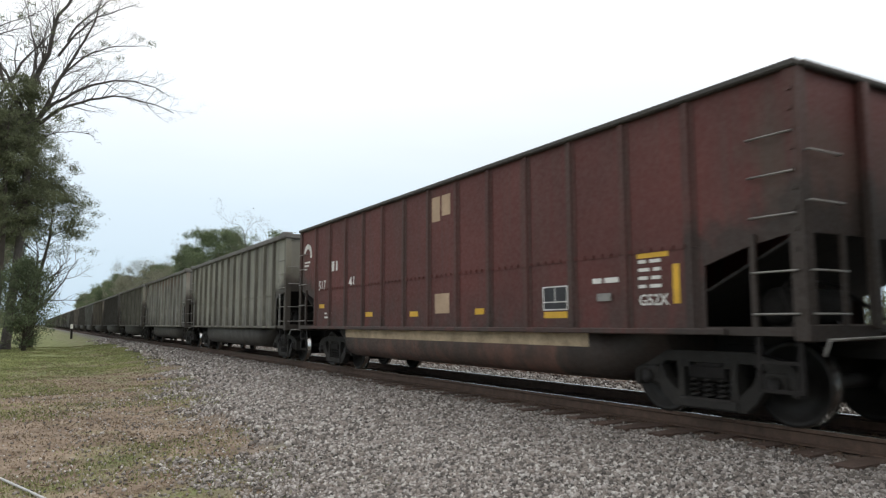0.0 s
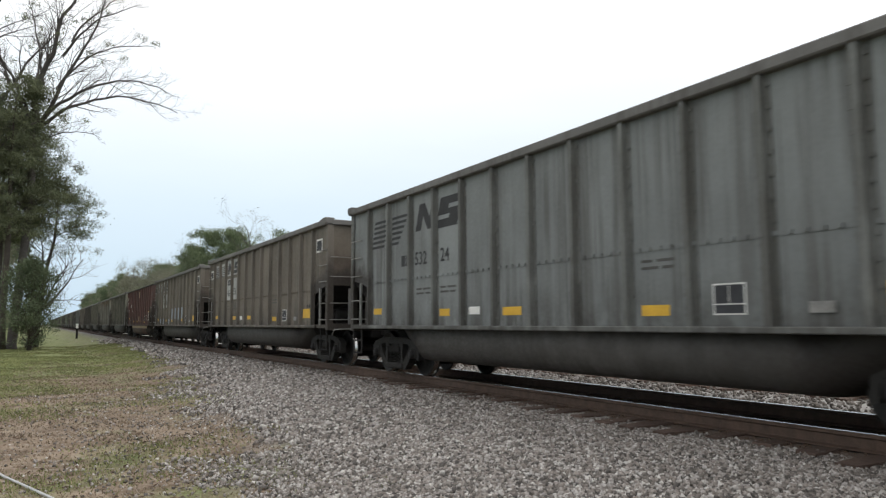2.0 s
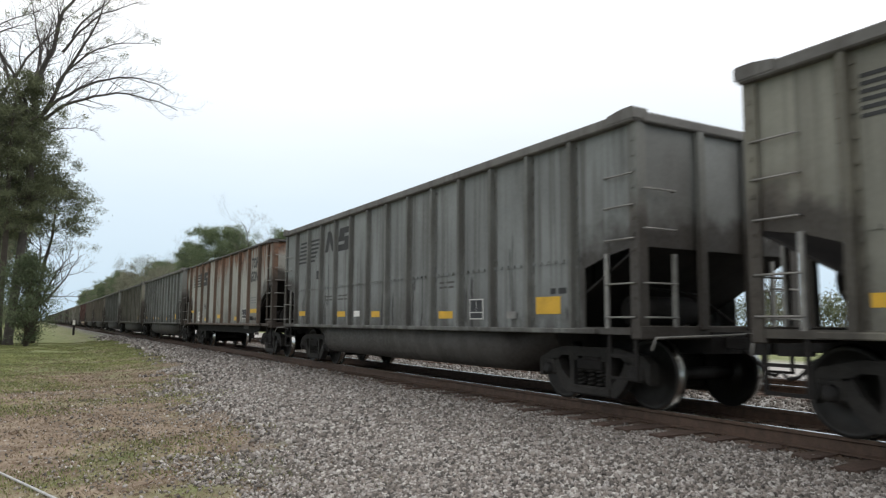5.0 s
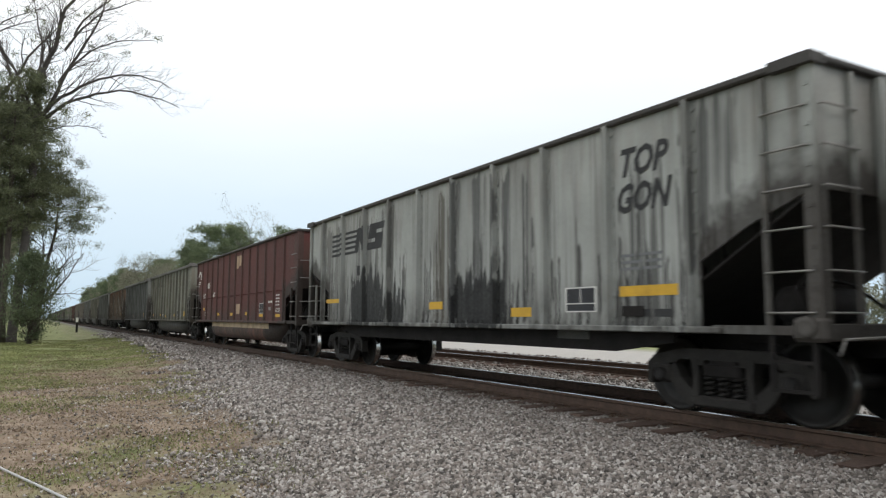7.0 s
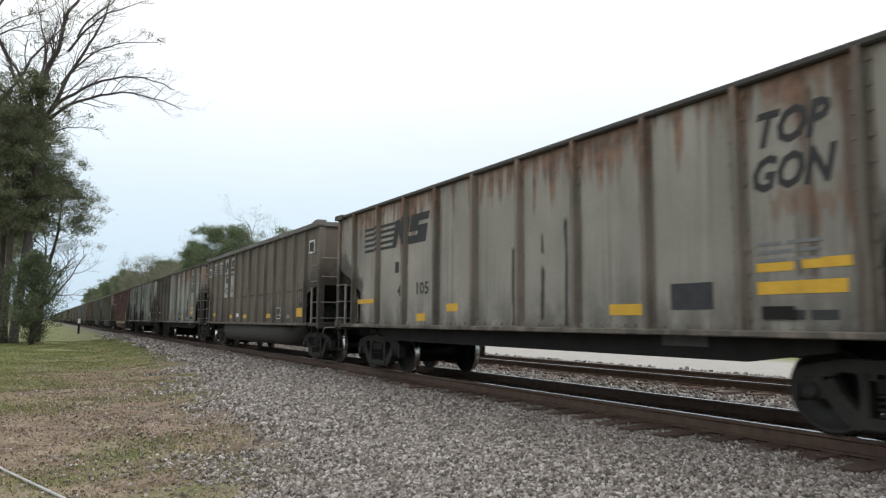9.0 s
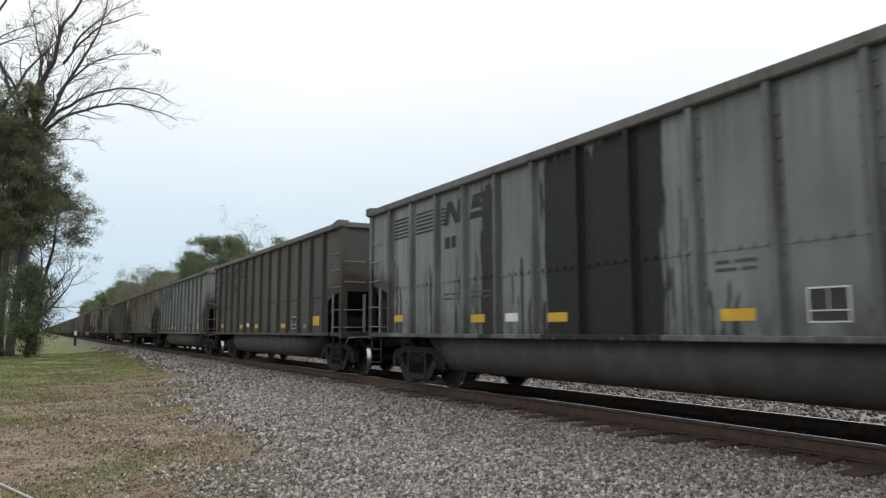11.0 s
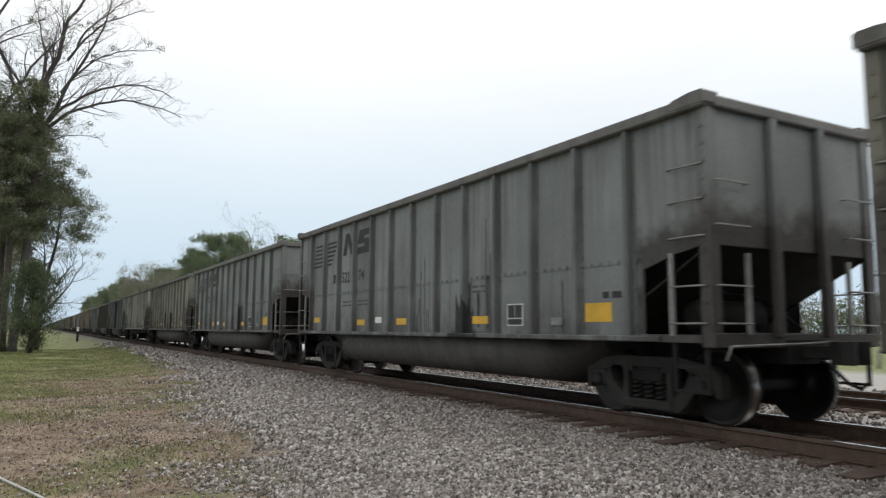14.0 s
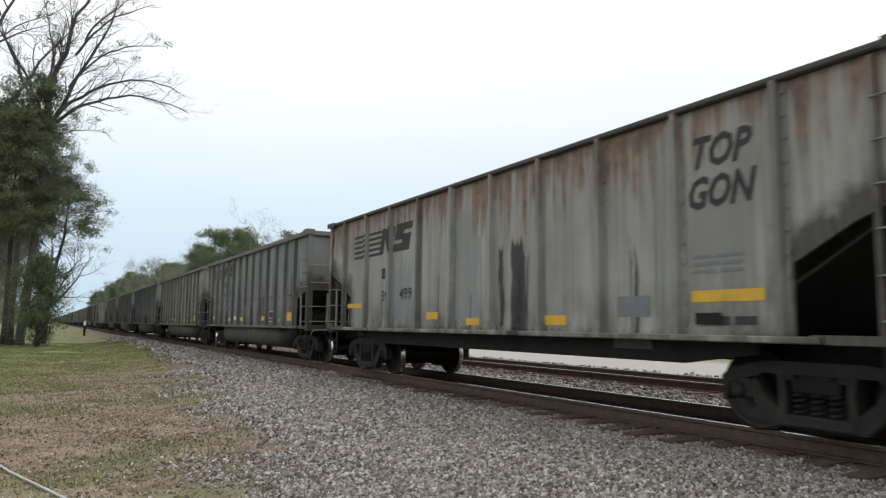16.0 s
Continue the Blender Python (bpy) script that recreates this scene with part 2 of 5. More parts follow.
# ---------------------------------------------------------------- mesh helpers
class Shape:
    """Vertices and faces gathered into one mesh."""

    def __init__(self):
        self.v, self.f, self.smooth = [], [], []

    def add(self, v, f, smooth=False):
        o = len(self.v)
        self.v += [tuple(p) for p in v]
        self.f += [tuple(i + o for i in q) for q in f]
        self.smooth += [smooth] * len(f)
        return self

    def box(self, x0, x1, y0, y1, z0, z1, c=0.0):
        """A box, with its edges cut at c."""
        x0, x1, y0, y1, z0, z1 = min(x0, x1), max(x0, x1), min(y0, y1), max(y0, y1), min(z0, z1), max(z0, z1)
        if not c:
            v = [(x, y, z) for x in (x0, x1) for y in (y0, y1) for z in (z0, z1)]
            return self.add(v, [(0, 1, 3, 2), (4, 6, 7, 5), (0, 4, 5, 1), (2, 3, 7, 6), (0, 2, 6, 4), (1, 5, 7, 3)])
        bm = bmesh.new()
        bmesh.ops.create_cube(bm, size=1)
        for p in bm.verts:
            p.co = ((x0 + x1) / 2 + p.co.x * (x1 - x0), (y0 + y1) / 2 + p.co.y * (y1 - y0), (z0 + z1) / 2 + p.co.z * (z1 - z0))
        bmesh.ops.bevel(bm, geom=bm.edges[:], offset=c, segments=1, affect="EDGES")
        self.add([p.co[:] for p in bm.verts], [[p.index for p in q.verts] for q in bm.faces])
        bm.free()
        return self

    def prism(self, outline, axis, a, b, smooth=False):
        """An outline in the two other axes, drawn out along axis from a to b."""
        def at(p, s):
            q = list(p)
            q.insert(axis, s)
            return q
        n = len(outline)
        self.add([at(p, a) for p in outline] + [at(p, b) for p in outline],
                 [(i, (i + 1) % n, n + (i + 1) % n, n + i) for i in range(n)], smooth)
        o = len(self.v) - 2 * n
        self.f += [tuple(o + i for i in range(n))[::-1], tuple(o + n + i for i in range(n))]
        self.smooth += [False, False]
        return self

    def tube(self, pts, radii, sides=6, caps=True):
        """A round bar along points."""
        pts = [Vector(p) for p in pts]
        if not hasattr(radii, "__len__"):
            radii = [radii] * len(pts)
        v, f = [], []
        for i, p in enumerate(pts):
            d = (pts[min(i + 1, len(pts) - 1)] - pts[max(i - 1, 0)]).normalized()
            s = d.orthogonal().normalized() if i == 0 else (s - d * s.dot(d)).normalized()
            u = d.cross(s)
            for j in range(sides):
                a = 2 * math.pi * j / sides
                v.append(p + (s * math.cos(a) + u * math.sin(a)) * radii[i])
        for i in range(len(pts) - 1):
            for j in range(sides):
                k = (j + 1) % sides
                f.append((i * sides + j, i * sides + k, (i + 1) * sides + k, (i + 1) * sides + j))
        self.add(v, f, True)
        if caps:
            o = len(self.v) - len(v)
            self.f += [tuple(o + j for j in range(sides))[::-1], tuple(o + len(v) - sides + j for j in range(sides))]
            self.smooth += [False, False]
        return self

    def lathe(self, profile, sides=32, axis_x=True, centre=(0, 0, 0)):
        """A closed profile of (along, radius) turned round the x axis."""
        n, v, f = len(profile), [], []
        for j in range(sides):
            a = 2 * math.pi * j / sides
            for s, r in profile:
                v.append((centre[0] + s, centre[1] + r * math.cos(a), centre[2] + r * math.sin(a)))
        for j in range(sides):
            for i in range(n):
                f.append((j * n + i, j * n + (i + 1) % n, ((j + 1) % sides) * n + (i + 1) % n, ((j + 1) % sides) * n + i))
        return self.add(v, f, True)

    def mesh(self, name):
        me = bpy.data.meshes.new(name)
        me.from_pydata(self.v, [], self.f)
        me.polygons.foreach_set("use_smooth", self.smooth)
        me.update()
        return me


def flip_check(me):
    bm = bmesh.new()
    bm.from_mesh(me)
    bmesh.ops.recalc_face_normals(bm, faces=bm.faces)
    bm.to_mesh(me)
    bm.free()
    return me


def part(name, shape, material, parent=None, label=""):
    """One mesh object, under a thing or a part where parent is given. shape: a Shape or a mesh."""
    me = flip_check(shape.mesh(name)) if isinstance(shape, Shape) else shape
    ob = new(name, me)
    if not me.materials:
        me.materials.append(material)
    elif me.materials[0] is not material:
        ob.material_slots[0].link = "OBJECT"
        ob.material_slots[0].material = material
    ob.parent = parent
    return tagged(ob, label)


def raw_mesh(name, verts, faces):
    """A large mesh straight from arrays of triangles or quads."""
    verts, faces = np.asarray(verts, np.float32), np.asarray(faces, np.int32)
    me = bpy.data.meshes.new(name)
    me.vertices.add(len(verts))
    me.vertices.foreach_set("co", verts.ravel())
    k = faces.shape[1]
    me.loops.add(faces.size)
    me.loops.foreach_set("vertex_index", faces.ravel())
    me.polygons.add(len(faces))
    me.polygons.foreach_set("loop_start", np.arange(0, faces.size, k, dtype=np.int32))
    me.polygons.foreach_set("loop_total", np.full(len(faces), k, np.int32))
    me.update(calc_edges=True)
    return me


# ---------------------------------------------------------------- ground
def smooth01(a, b, x):
    t = np.clip((x - a) / (b - a), 0, 1)
    return t * t * (3 - 2 * t)


def wave(x, y, s):
    return np.sin(x * 1.7 * s + 1.3 * np.sin(y * 0.9 * s)) * np.cos(y * 1.3 * s + 0.7 * np.sin(x * 1.1 * s + 2))


def ground_z(x, y):
    """Verge at zero, ballast bank up to the ties, level bed across the tracks, a low field beyond."""
    x, y = np.asarray(x, float), np.asarray(y, float)
    z = 0.035 * wave(x, y, 0.5) + 0.02 * wave(x, y, 1.7)
    bank = smooth01(1.6, 5.9, x + 0.25 * wave(x, y, 0.35))
    z = z * (1 - bank) + bank * (ZR - 0.22) + 0.030 * smooth01(6.72, 7.05, x) * (1 - smooth01(9.0, 9.4, x))
    z = z + 0.9 * smooth01(40, 130, y) * (1 - bank) * smooth01(-40, 0, x) * 0.35
    far = smooth01(19, 24, x)
    return z * (1 - far) + far * (-0.1)


def lumps(x, y, size, seed=0):
    """Smooth random patches between 0 and 1."""
    u, v = x / size, y / size
    i, j = np.floor(u), np.floor(v)
    a, b = u - i, v - j
    a, b = a * a * (3 - 2 * a), b * b * (3 - 2 * b)
    h = lambda p, q: np.mod(np.abs(np.sin(p * 127.1 + q * 311.7 + seed * 74.7)) * 43758.5453, 1.0)
    return (h(i, j) * (1 - a) + h(i + 1, j) * a) * (1 - b) + (h(i, j + 1) * (1 - a) + h(i + 1, j + 1) * a) * b


def ballast_edge(y):
    """Where the verge ends and the ballast begins."""
    return 2.1 + 0.11 * np.clip(y - 6, 0, 26)


def greenness(x, y):
    """Lawn further off, worn brown ground before it, tufts here and there."""
    g = 0.62 * smooth01(15, 33, y - 1.5 * x) + 0.06 + 0.26 * smooth01(12, 8, y) + 0.30 * smooth01(0.2, -1.6, x)
    return g + 1.1 * (lumps(x, y, 1.5, 1) - 0.5) + 0.5 * (lumps(x, y, 0.4, 2) - 0.5) + 0.9 * np.exp(-((x - 2.75) / 0.55) ** 2 - ((y - 17.3) / 1.5) ** 2)


def ground_material():
    k = Nodes("verge_and_ballast")
    x, y, z = k.xyz()
    mid = k.noise(1.6, 6, shift=(3, 1, 0))
    fine = k.noise(30, 5)
    grass = k.mix(k.span(mid, 0.35, 0.65), (0.125, 0.150, 0.048), (0.245, 0.265, 0.110))
    bare = k.mix(k.span(mid, 0.35, 0.65), (0.180, 0.126, 0.084), (0.345, 0.265, 0.188))
    lush = k.calc("ADD", k.span(k.calc("SUBTRACT", y, k.calc("MULTIPLY", x, 1.5)), 15, 33, 0.06, 0.68), k.calc("ADD", k.span(y, 11.5, 8, 0, 0.25), k.span(x, 0.2, -1.6, 0, 0.30)))
    lush = k.calc("ADD", lush, k.calc("MULTIPLY", k.calc("SUBTRACT", k.noise(0.8, 6, shift=(2, 8, 0)), 0.5), 2.4))
    verge = k.mix(k.span(lush, 0.15, 0.65), bare, grass)
    verge = k.mix(k.span(fine, 0.3, 0.75, 0, 0.42), verge, (0.055, 0.042, 0.030))
    verge = k.mix(k.span(k.noise(11, 5, shift=(5, 2, 0)), 0.56, 0.68, 0, 0.6), verge, (0.40, 0.37, 0.32))
    cell = k.n("TexVoronoi", Vector=k.co, Scale=16.0)
    stone = k.mix(k.n("SeparateColor", Color=cell.outputs["Color"]).outputs[0], (0.175, 0.16, 0.15), (0.43, 0.41, 0.39))
    stone = k.mix(k.span(cell.outputs["Distance"], 0.30, 0.62, 0, 0.75), stone, (0.07, 0.065, 0.06))
    edge = k.span(k.calc("ADD", x, k.calc("MULTIPLY", k.calc("SUBTRACT", k.noise(0.7, 6), 0.5), 5.0)), k.calc("SUBTRACT", k.span(y, 6, 32, 2.1, 4.96), 0.5), k.calc("ADD", k.span(y, 6, 32, 2.1, 4.96), 1.2))
    col = k.mix(edge, verge, stone)
    strip = k.calc("MULTIPLY", k.span(k.calc("ADD", x, k.calc("MULTIPLY", mid, 0.5)), 6.80, 7.05), k.span(x, 9.9, 9.3))
    col = k.mix(k.calc("MULTIPLY", strip, 0.85), col, k.mix(mid, (0.070, 0.043, 0.029), (0.130, 0.085, 0.060)))
    yard = k.mix(mid, (0.36, 0.345, 0.32), (0.52, 0.50, 0.465))
    col = k.mix(k.span(x, 9.5, 11.8, 0, 0.8), col, yard)
    lawn = k.calc("MULTIPLY", k.span(y, 24, 34), k.span(x, 2.8, 1.4))
    col = k.mix(k.calc("MULTIPLY", lawn, 0.85), col, grass)
    col = k.mix(k.span(x, 30, 34), col, grass)
    hgt = k.calc("ADD", k.calc("MULTIPLY", cell.outputs["Distance"], -0.6), k.calc("MULTIPLY", fine, 0.5))
    return k.done(col, 0.95, hgt, 0.6, 0.03)


def build_ground():
    xs = np.concatenate([-np.geomspace(2500, 6, 26), np.linspace(-5, 25, 76), np.geomspace(27, 2500, 26)])
    ys = np.concatenate([-np.geomspace(1500, 4, 20), np.linspace(-3, 40, 90), np.geomspace(42, 3500, 60)])
    gx, gy = np.meshgrid(xs, ys, indexing="ij")
    v = np.stack([gx, gy, ground_z(gx, gy)], -1).reshape(-1, 3)
    n, m = len(xs), len(ys)
    i, j = np.meshgrid(np.arange(n - 1), np.arange(m - 1), indexing="ij")
    a = (i * m + j).ravel()
    me = raw_mesh("ground", v, np.stack([a, a + m, a + m + 1, a + 1], 1))
    me.polygons.foreach_set("use_smooth", [True] * len(me.polygons))
    me.materials.append(ground_material())
    tagged(new("ground", me), "grassy verge rising to a grey ballast bank", "ground", kind="structure")


build_ground()


# ---------------------------------------------------------------- track
def rail_outline(cx, top):
    half = [(0.037, 0.0), (0.037, -0.035), (0.009, -0.05), (0.009, -0.145), (0.072, -0.16), (0.072, -0.172)]
    return [(cx + a, top + b) for a, b in half] + [(cx - a, top + b) for a, b in half[::-1]]


def build_track(name, cx, near):
    bed = tagged(new(name), "rusty steel rails on dark wooden ties in ballast", "railway track", kind="structure")
    for s in (-1, 1):
        part("rail", Shape().prism(rail_outline(cx + s * 0.755, ZR), 1, -450, 1600), RAIL, bed, "rusty steel rail")
        part("rail_head", Shape().box(cx + s * 0.755 - 0.030, cx + s * 0.755 + 0.030, -450, 1600, ZR + 0.002, ZR + 0.005), TREAD, bed, "polished running surface")
    return bed


TIE_MESH = {}


def build_ties(bed, cx, count, far):
    """Single ties where the walk passes near, the rest of the row joined."""
    if not TIE_MESH:
        for i in range(5):
            bm = bmesh.new()
            bmesh.ops.create_cube(bm, size=1)
            bmesh.ops.subdivide_edges(bm, edges=[q for q in bm.edges if abs((q.verts[0].co - q.verts[1].co).x) > 0.5], cuts=5)
            for p in bm.verts:
                end = abs(p.co.x) > 0.49
                p.co = (p.co.x * 2.62 + (random.uniform(-0.04, 0.04) if end else 0), p.co.y * 0.23 + random.uniform(-0.012, 0.012),
                        p.co.z * 0.17 + random.uniform(-0.010, 0.006))
            me = bpy.data.meshes.new("tie")
            bm.to_mesh(me)
            bm.free()
            me.materials.append(TIE)
            TIE_MESH[i] = me
    y, n = -12.0, 0
    while n < count:
        ob = new("tie", TIE_MESH[n % 5])
        ob.parent = bed
        ob.matrix_basis = pose(cx + random.uniform(-0.26, 0.10), y + random.uniform(-0.03, 0.03), ZR - 0.172 - 0.080 + random.uniform(-0.012, 0.008),
                               random.uniform(-1.5, 1.5), 0, random.uniform(-1.6, 1.6))
        y += 0.55
        n += 1
    s = Shape()
    for i in range(600):
        s.box(cx - 1.31, cx + 1.31, -12.665 - i * 0.7, -12.435 - i * 0.7, ZR - 0.34, ZR - 0.168)
    while y < far:
        s.box(cx - 1.31 + random.uniform(-0.06, 0.06), cx + 1.31, y - 0.115, y + 0.115, ZR - 0.34, ZR - 0.168)
        y += 0.55
    tagged(part("far_ties", s, TIE, bed), kind="stuff")


track_near = build_track("track_1", TX, True)
track_far = build_track("track_2", 12.95, False)


# ---------------------------------------------------------------- freight cars
# Car space: y = 0 at the leading end of the body, which runs back to y = -LB; x = 0 on the track's centre line; z = 0 on the rail.
LB, NOW = 14.6, ""
MESH = {}


def keep(key, make):
    """A mesh that is made once and shared."""
    full = key + NOW
    if full not in MESH:
        MESH[full] = flip_check(make().mesh(key.split("|")[0]))
    return MESH[full]


STYLES = {
    "bathtub": dict(lb=14.3, truck=1.42, posts=[-1.06 - 1.0 * i for i in range(13)], end_z=2.10, bay_z=1.86, bay=1.02, hat=0.050, deep=0.085, seam=True, top=3.78),
    "long_tub": dict(lb=14.62, truck=1.34, posts=[-1.12 - 1.03 * i for i in range(13)], end_z=2.10, bay_z=1.86, bay=1.08, hat=0.050, deep=0.085, seam=True, top=3.78),
    "flat_side": dict(lb=14.97, truck=1.57, posts=[-1.24 - 1.03 * i for i in range(13)], end_z=2.02, bay_z=1.74, bay=1.20, hat=0.05, deep=0.045, seam=True, top=3.715),
    "gondola": dict(lb=14.62, truck=1.52, posts=[-1.07 - 1.335 * i for i in range(10)], end_z=2.42, bay_z=1.78, bay=1.42, hat=0.050, deep=0.09, seam=False, top=3.715),
}


def side_sheet(st, s):
    o = [(0, 3.66), (-LB, 3.66), (-LB, st["end_z"]), (-LB + st["bay"] * 0.55, (st["end_z"] + st["bay_z"]) / 2 + 0.02), (-LB + st["bay"], st["bay_z"]),
         (-LB + st["bay"], 1.05), (-st["bay"], 1.05), (-st["bay"], st["bay_z"]), (-st["bay"] * 0.55, (st["end_z"] + st["bay_z"]) / 2 + 0.02), (0, st["end_z"])]
    return Shape().prism(o, 0, s * 1.500, s * 1.520)


def post_shape(st, s, y, z0=1.06, z1=3.66):
    """A hat-section side post with its riveted flanges."""
    h, d = st["hat"], st["deep"]
    sh = Shape()
    sh.prism([(s * 1.520, y - h - 0.05), (s * 1.530, y - h - 0.05), (s * 1.530, y - h), (s * (1.52 + d), y - h * 0.7), (s * (1.52 + d), y + h * 0.7),
              (s * 1.530, y + h), (s * 1.530, y + h + 0.05), (s * 1.520, y + h + 0.05)], 2, z0, z1)
    if st["deep"] > 0.06:
        for e in (-1, 1):
            z = z0 + 0.12
            while z < z1 - 0.1:
                yy = y + e * (h + 0.028)
                sh.box(s * 1.528, s * 1.550, yy - 0.021, yy + 0.021, z - 0.021, z + 0.021)
                z += 0.235
    return sh


def rivet_row(st, s):
    sh = Shape().box(s * 1.519, s * 1.526, -LB + st["bay"] + 0.05, -st["bay"] - 0.05, 1.96, 2.02)
    y = -LB + st["bay"] + 0.1
    while y < -st["bay"]:
        sh.box(s * 1.524, s * 1.548, y - 0.022, y + 0.022, 1.968, 2.012)
        y += 0.17
    return sh


def sill_rivets(st, s):
    sh = Shape().box(s * 1.519, s * 1.527, -LB + st["bay"], -st["bay"], 1.052, 1.14)
    for i in range(72):
        y = -st["bay"] - 0.1 - i * (LB - 2 * st["bay"] - 0.2) / 71
        sh.box(s * 1.525, s * 1.540, y - 0.022, y + 0.022, 1.075, 1.115)
    return sh


def wheel_shape():
    r = 0.457
    prof = [(-0.075, r - 0.055), (-0.075, r - 0.012), (-0.065, r), (0.035, r + 0.004), (0.045, r + 0.025), (0.06, r + 0.028), (0.068, r + 0.01), (0.068, r - 0.055),
            (0.03, r - 0.075), (-0.005, 0.20), (0.0, 0.15), (0.05, 0.13), (0.05, 0.0), (-0.09, 0.0), (-0.09, 0.125), (-0.045, 0.15), (-0.04, 0.20), (-0.02, r - 0.075)]
    return Shape().lathe(prof, 40)


def wheel_mesh():
    me = keep("wheel", wheel_shape)
    if not me.materials:
        me.materials.append(WHEEL)
        me.materials.append(TREAD)
        for p in me.polygons:
            r = math.hypot(p.center.y, p.center.z)
            p.material_index = int(0.440 < r < 0.462 and -0.07 < p.center.x < 0.04)
    return me


def frame_shape():
    """A cast truck side frame with two windows and a spring opening, in truck space."""
    sh = Shape()
    t0, t1 = -0.075, 0.075
    top = [(-1.14, 0.34), (-1.14, 0.60), (-1.02, 0.70), (-0.58, 0.79), (0.58, 0.79), (1.02, 0.70), (1.14, 0.60), (1.14, 0.34), (1.07, 0.34), (1.04, 0.54), (0.76, 0.56), (0.62, 0.66),
           (-0.62, 0.66), (-0.76, 0.56), (-1.04, 0.54), (-1.07, 0.34)]
    sh.prism(top, 0, t0, t1)
    for e in (-1, 1):
        sh.prism([(e * 0.90, 0.58), (e * 0.70, 0.62), (e * 0.60, 0.44), (e * 0.42, 0.29), (e * 0.34, 0.28), (e * 0.34, 0.12), (e * 0.50, 0.12), (e * 0.66, 0.26), (e * 0.76, 0.40)], 0, t0, t1)
        sh.prism([(e * 0.33, 0.24), (e * 0.33, 0.70), (e * 0.44, 0.70), (e * 0.41, 0.50), (e * 0.43, 0.27)], 0, t0 - 0.012, t1 + 0.012)
        sh.box(t0 - 0.02, t1 + 0.02, e * 0.89 - 0.14, e * 0.89 + 0.14, 0.37, 0.60, 0.025)
        sh.box(t0 - 0.012, t1 + 0.012, e * 0.30 - 0.05, e * 0.30 + 0.05, 0.60, 0.66)
    sh.box(t0 - 0.03, t1 + 0.03, -0.42, 0.42, 0.12, 0.25, 0.025)
    return sh


def spring_shape():
    """One coil spring."""
    pts = [(0.055 * math.cos(a * 1.05), 0.055 * math.sin(a * 1.05), 0.25 + 0.30 * a / 30) for a in range(31)]
    return Shape().tube(pts, 0.018, 4)


def bearing_shape():
    return Shape().lathe([(-0.13, 0.0), (-0.13, 0.06), (-0.10, 0.085), (0.05, 0.10), (0.05, 0.0)], 16)


def truck(car, y, full):
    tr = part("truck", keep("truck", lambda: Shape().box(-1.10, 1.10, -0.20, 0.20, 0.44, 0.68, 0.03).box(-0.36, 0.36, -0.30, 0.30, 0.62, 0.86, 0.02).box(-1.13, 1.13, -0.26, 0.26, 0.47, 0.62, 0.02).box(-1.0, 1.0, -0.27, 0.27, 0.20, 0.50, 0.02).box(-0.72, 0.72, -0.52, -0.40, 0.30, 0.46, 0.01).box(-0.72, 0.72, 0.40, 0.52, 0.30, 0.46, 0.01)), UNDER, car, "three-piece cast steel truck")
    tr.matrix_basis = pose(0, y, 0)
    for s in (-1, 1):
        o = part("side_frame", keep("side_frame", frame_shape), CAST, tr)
        o.matrix_basis = pose(s * 1.03, 0, 0)
        if full:
            for e in (-0.2, 0.0, 0.2):
                o = part("spring", keep("spring", spring_shape), CAST, tr)
                o.matrix_basis = pose(s * 1.06, e, 0)
        for e in (-1, 1):
            w = part("wheel", wheel_mesh(), WHEEL, tr, "worn steel wheel with a polished tread")
            w.matrix_basis = pose(s * 0.755, e * 0.89, 0.457, 0, 0, 0 if s < 0 else 180)
            if full:
                o = part("bearing_cap", keep("bearing_cap", bearing_shape), GREASE, tr)
                o.matrix_basis = pose(s * 1.06, e * 0.89, 0.457, 0, 0, 0 if s < 0 else 180)
    if full:
        for e in (-1, 1):
            o = part("axle", keep("axle", lambda: Shape().tube([(-1.05, 0, 0), (1.05, 0, 0)], 0.085, 12)), GREASE, tr)
            o.matrix_basis = pose(0, e * 0.89, 0.457)


def tub_shape():
    """The two rounded bottoms that hang between the trucks, as one pressed belly."""
    sh = Shape()
    ring = lambda w, z: [(w, 1.02), (w, z + 0.34), (w * 0.97, z + 0.20), (w * 0.90, z + 0.09), (w * 0.78, z + 0.025), (w * 0.6, z),
                         (-w * 0.6, z), (-w * 0.78, z + 0.025), (-w * 0.90, z + 0.09), (-w * 0.97, z + 0.20), (-w, z + 0.34), (-w, 1.02)]
    rows = [(-2.1, ring(1.20, 0.70)), (-3.0, ring(1.30, 0.34)), (-3.1, ring(1.43, 0.34)), (-LB + 3.1, ring(1.43, 0.34)), (-LB + 3.0, ring(1.30, 0.34)), (-LB + 2.1, ring(1.20, 0.70))]
    v, f = [], []
    for y, r in rows:
        v += [(a, y, b) for a, b in r]
    for i in range(len(rows) - 1):
        for j in range(12):
            f.append((i * 12 + j, i * 12 + (j + 1) % 12, i * 12 + 12 + (j + 1) % 12, i * 12 + 12 + j))
    sh.add(v, f, True)
    sh.f += [tuple(range(12)), tuple(range(60, 72))]
    sh.smooth += [False, False]
    return sh


def belly_shape():
    """Fish-belly side girder of the flat-bottomed cars."""
    sh = Shape()
    for s in (-1, 1):
        sh.prism([(-2.0, 1.02), (-2.0, 0.86), (-3.0, 0.72), (-LB + 3.0, 0.72), (-LB + 2.0, 0.86), (-LB + 2.0, 1.02)], 0, s * 1.30, s * 1.34)
    return sh.box(-1.32, 1.32, -LB + 2.0, -2.0, 0.98, 1.03)


def chord_shape(st, s):
    return Shape().box(s * 1.47, s * (1.63 if st["top"] > 3.75 else 1.60), -LB - 0.04, 0.04, 3.64, st["top"], 0.018)


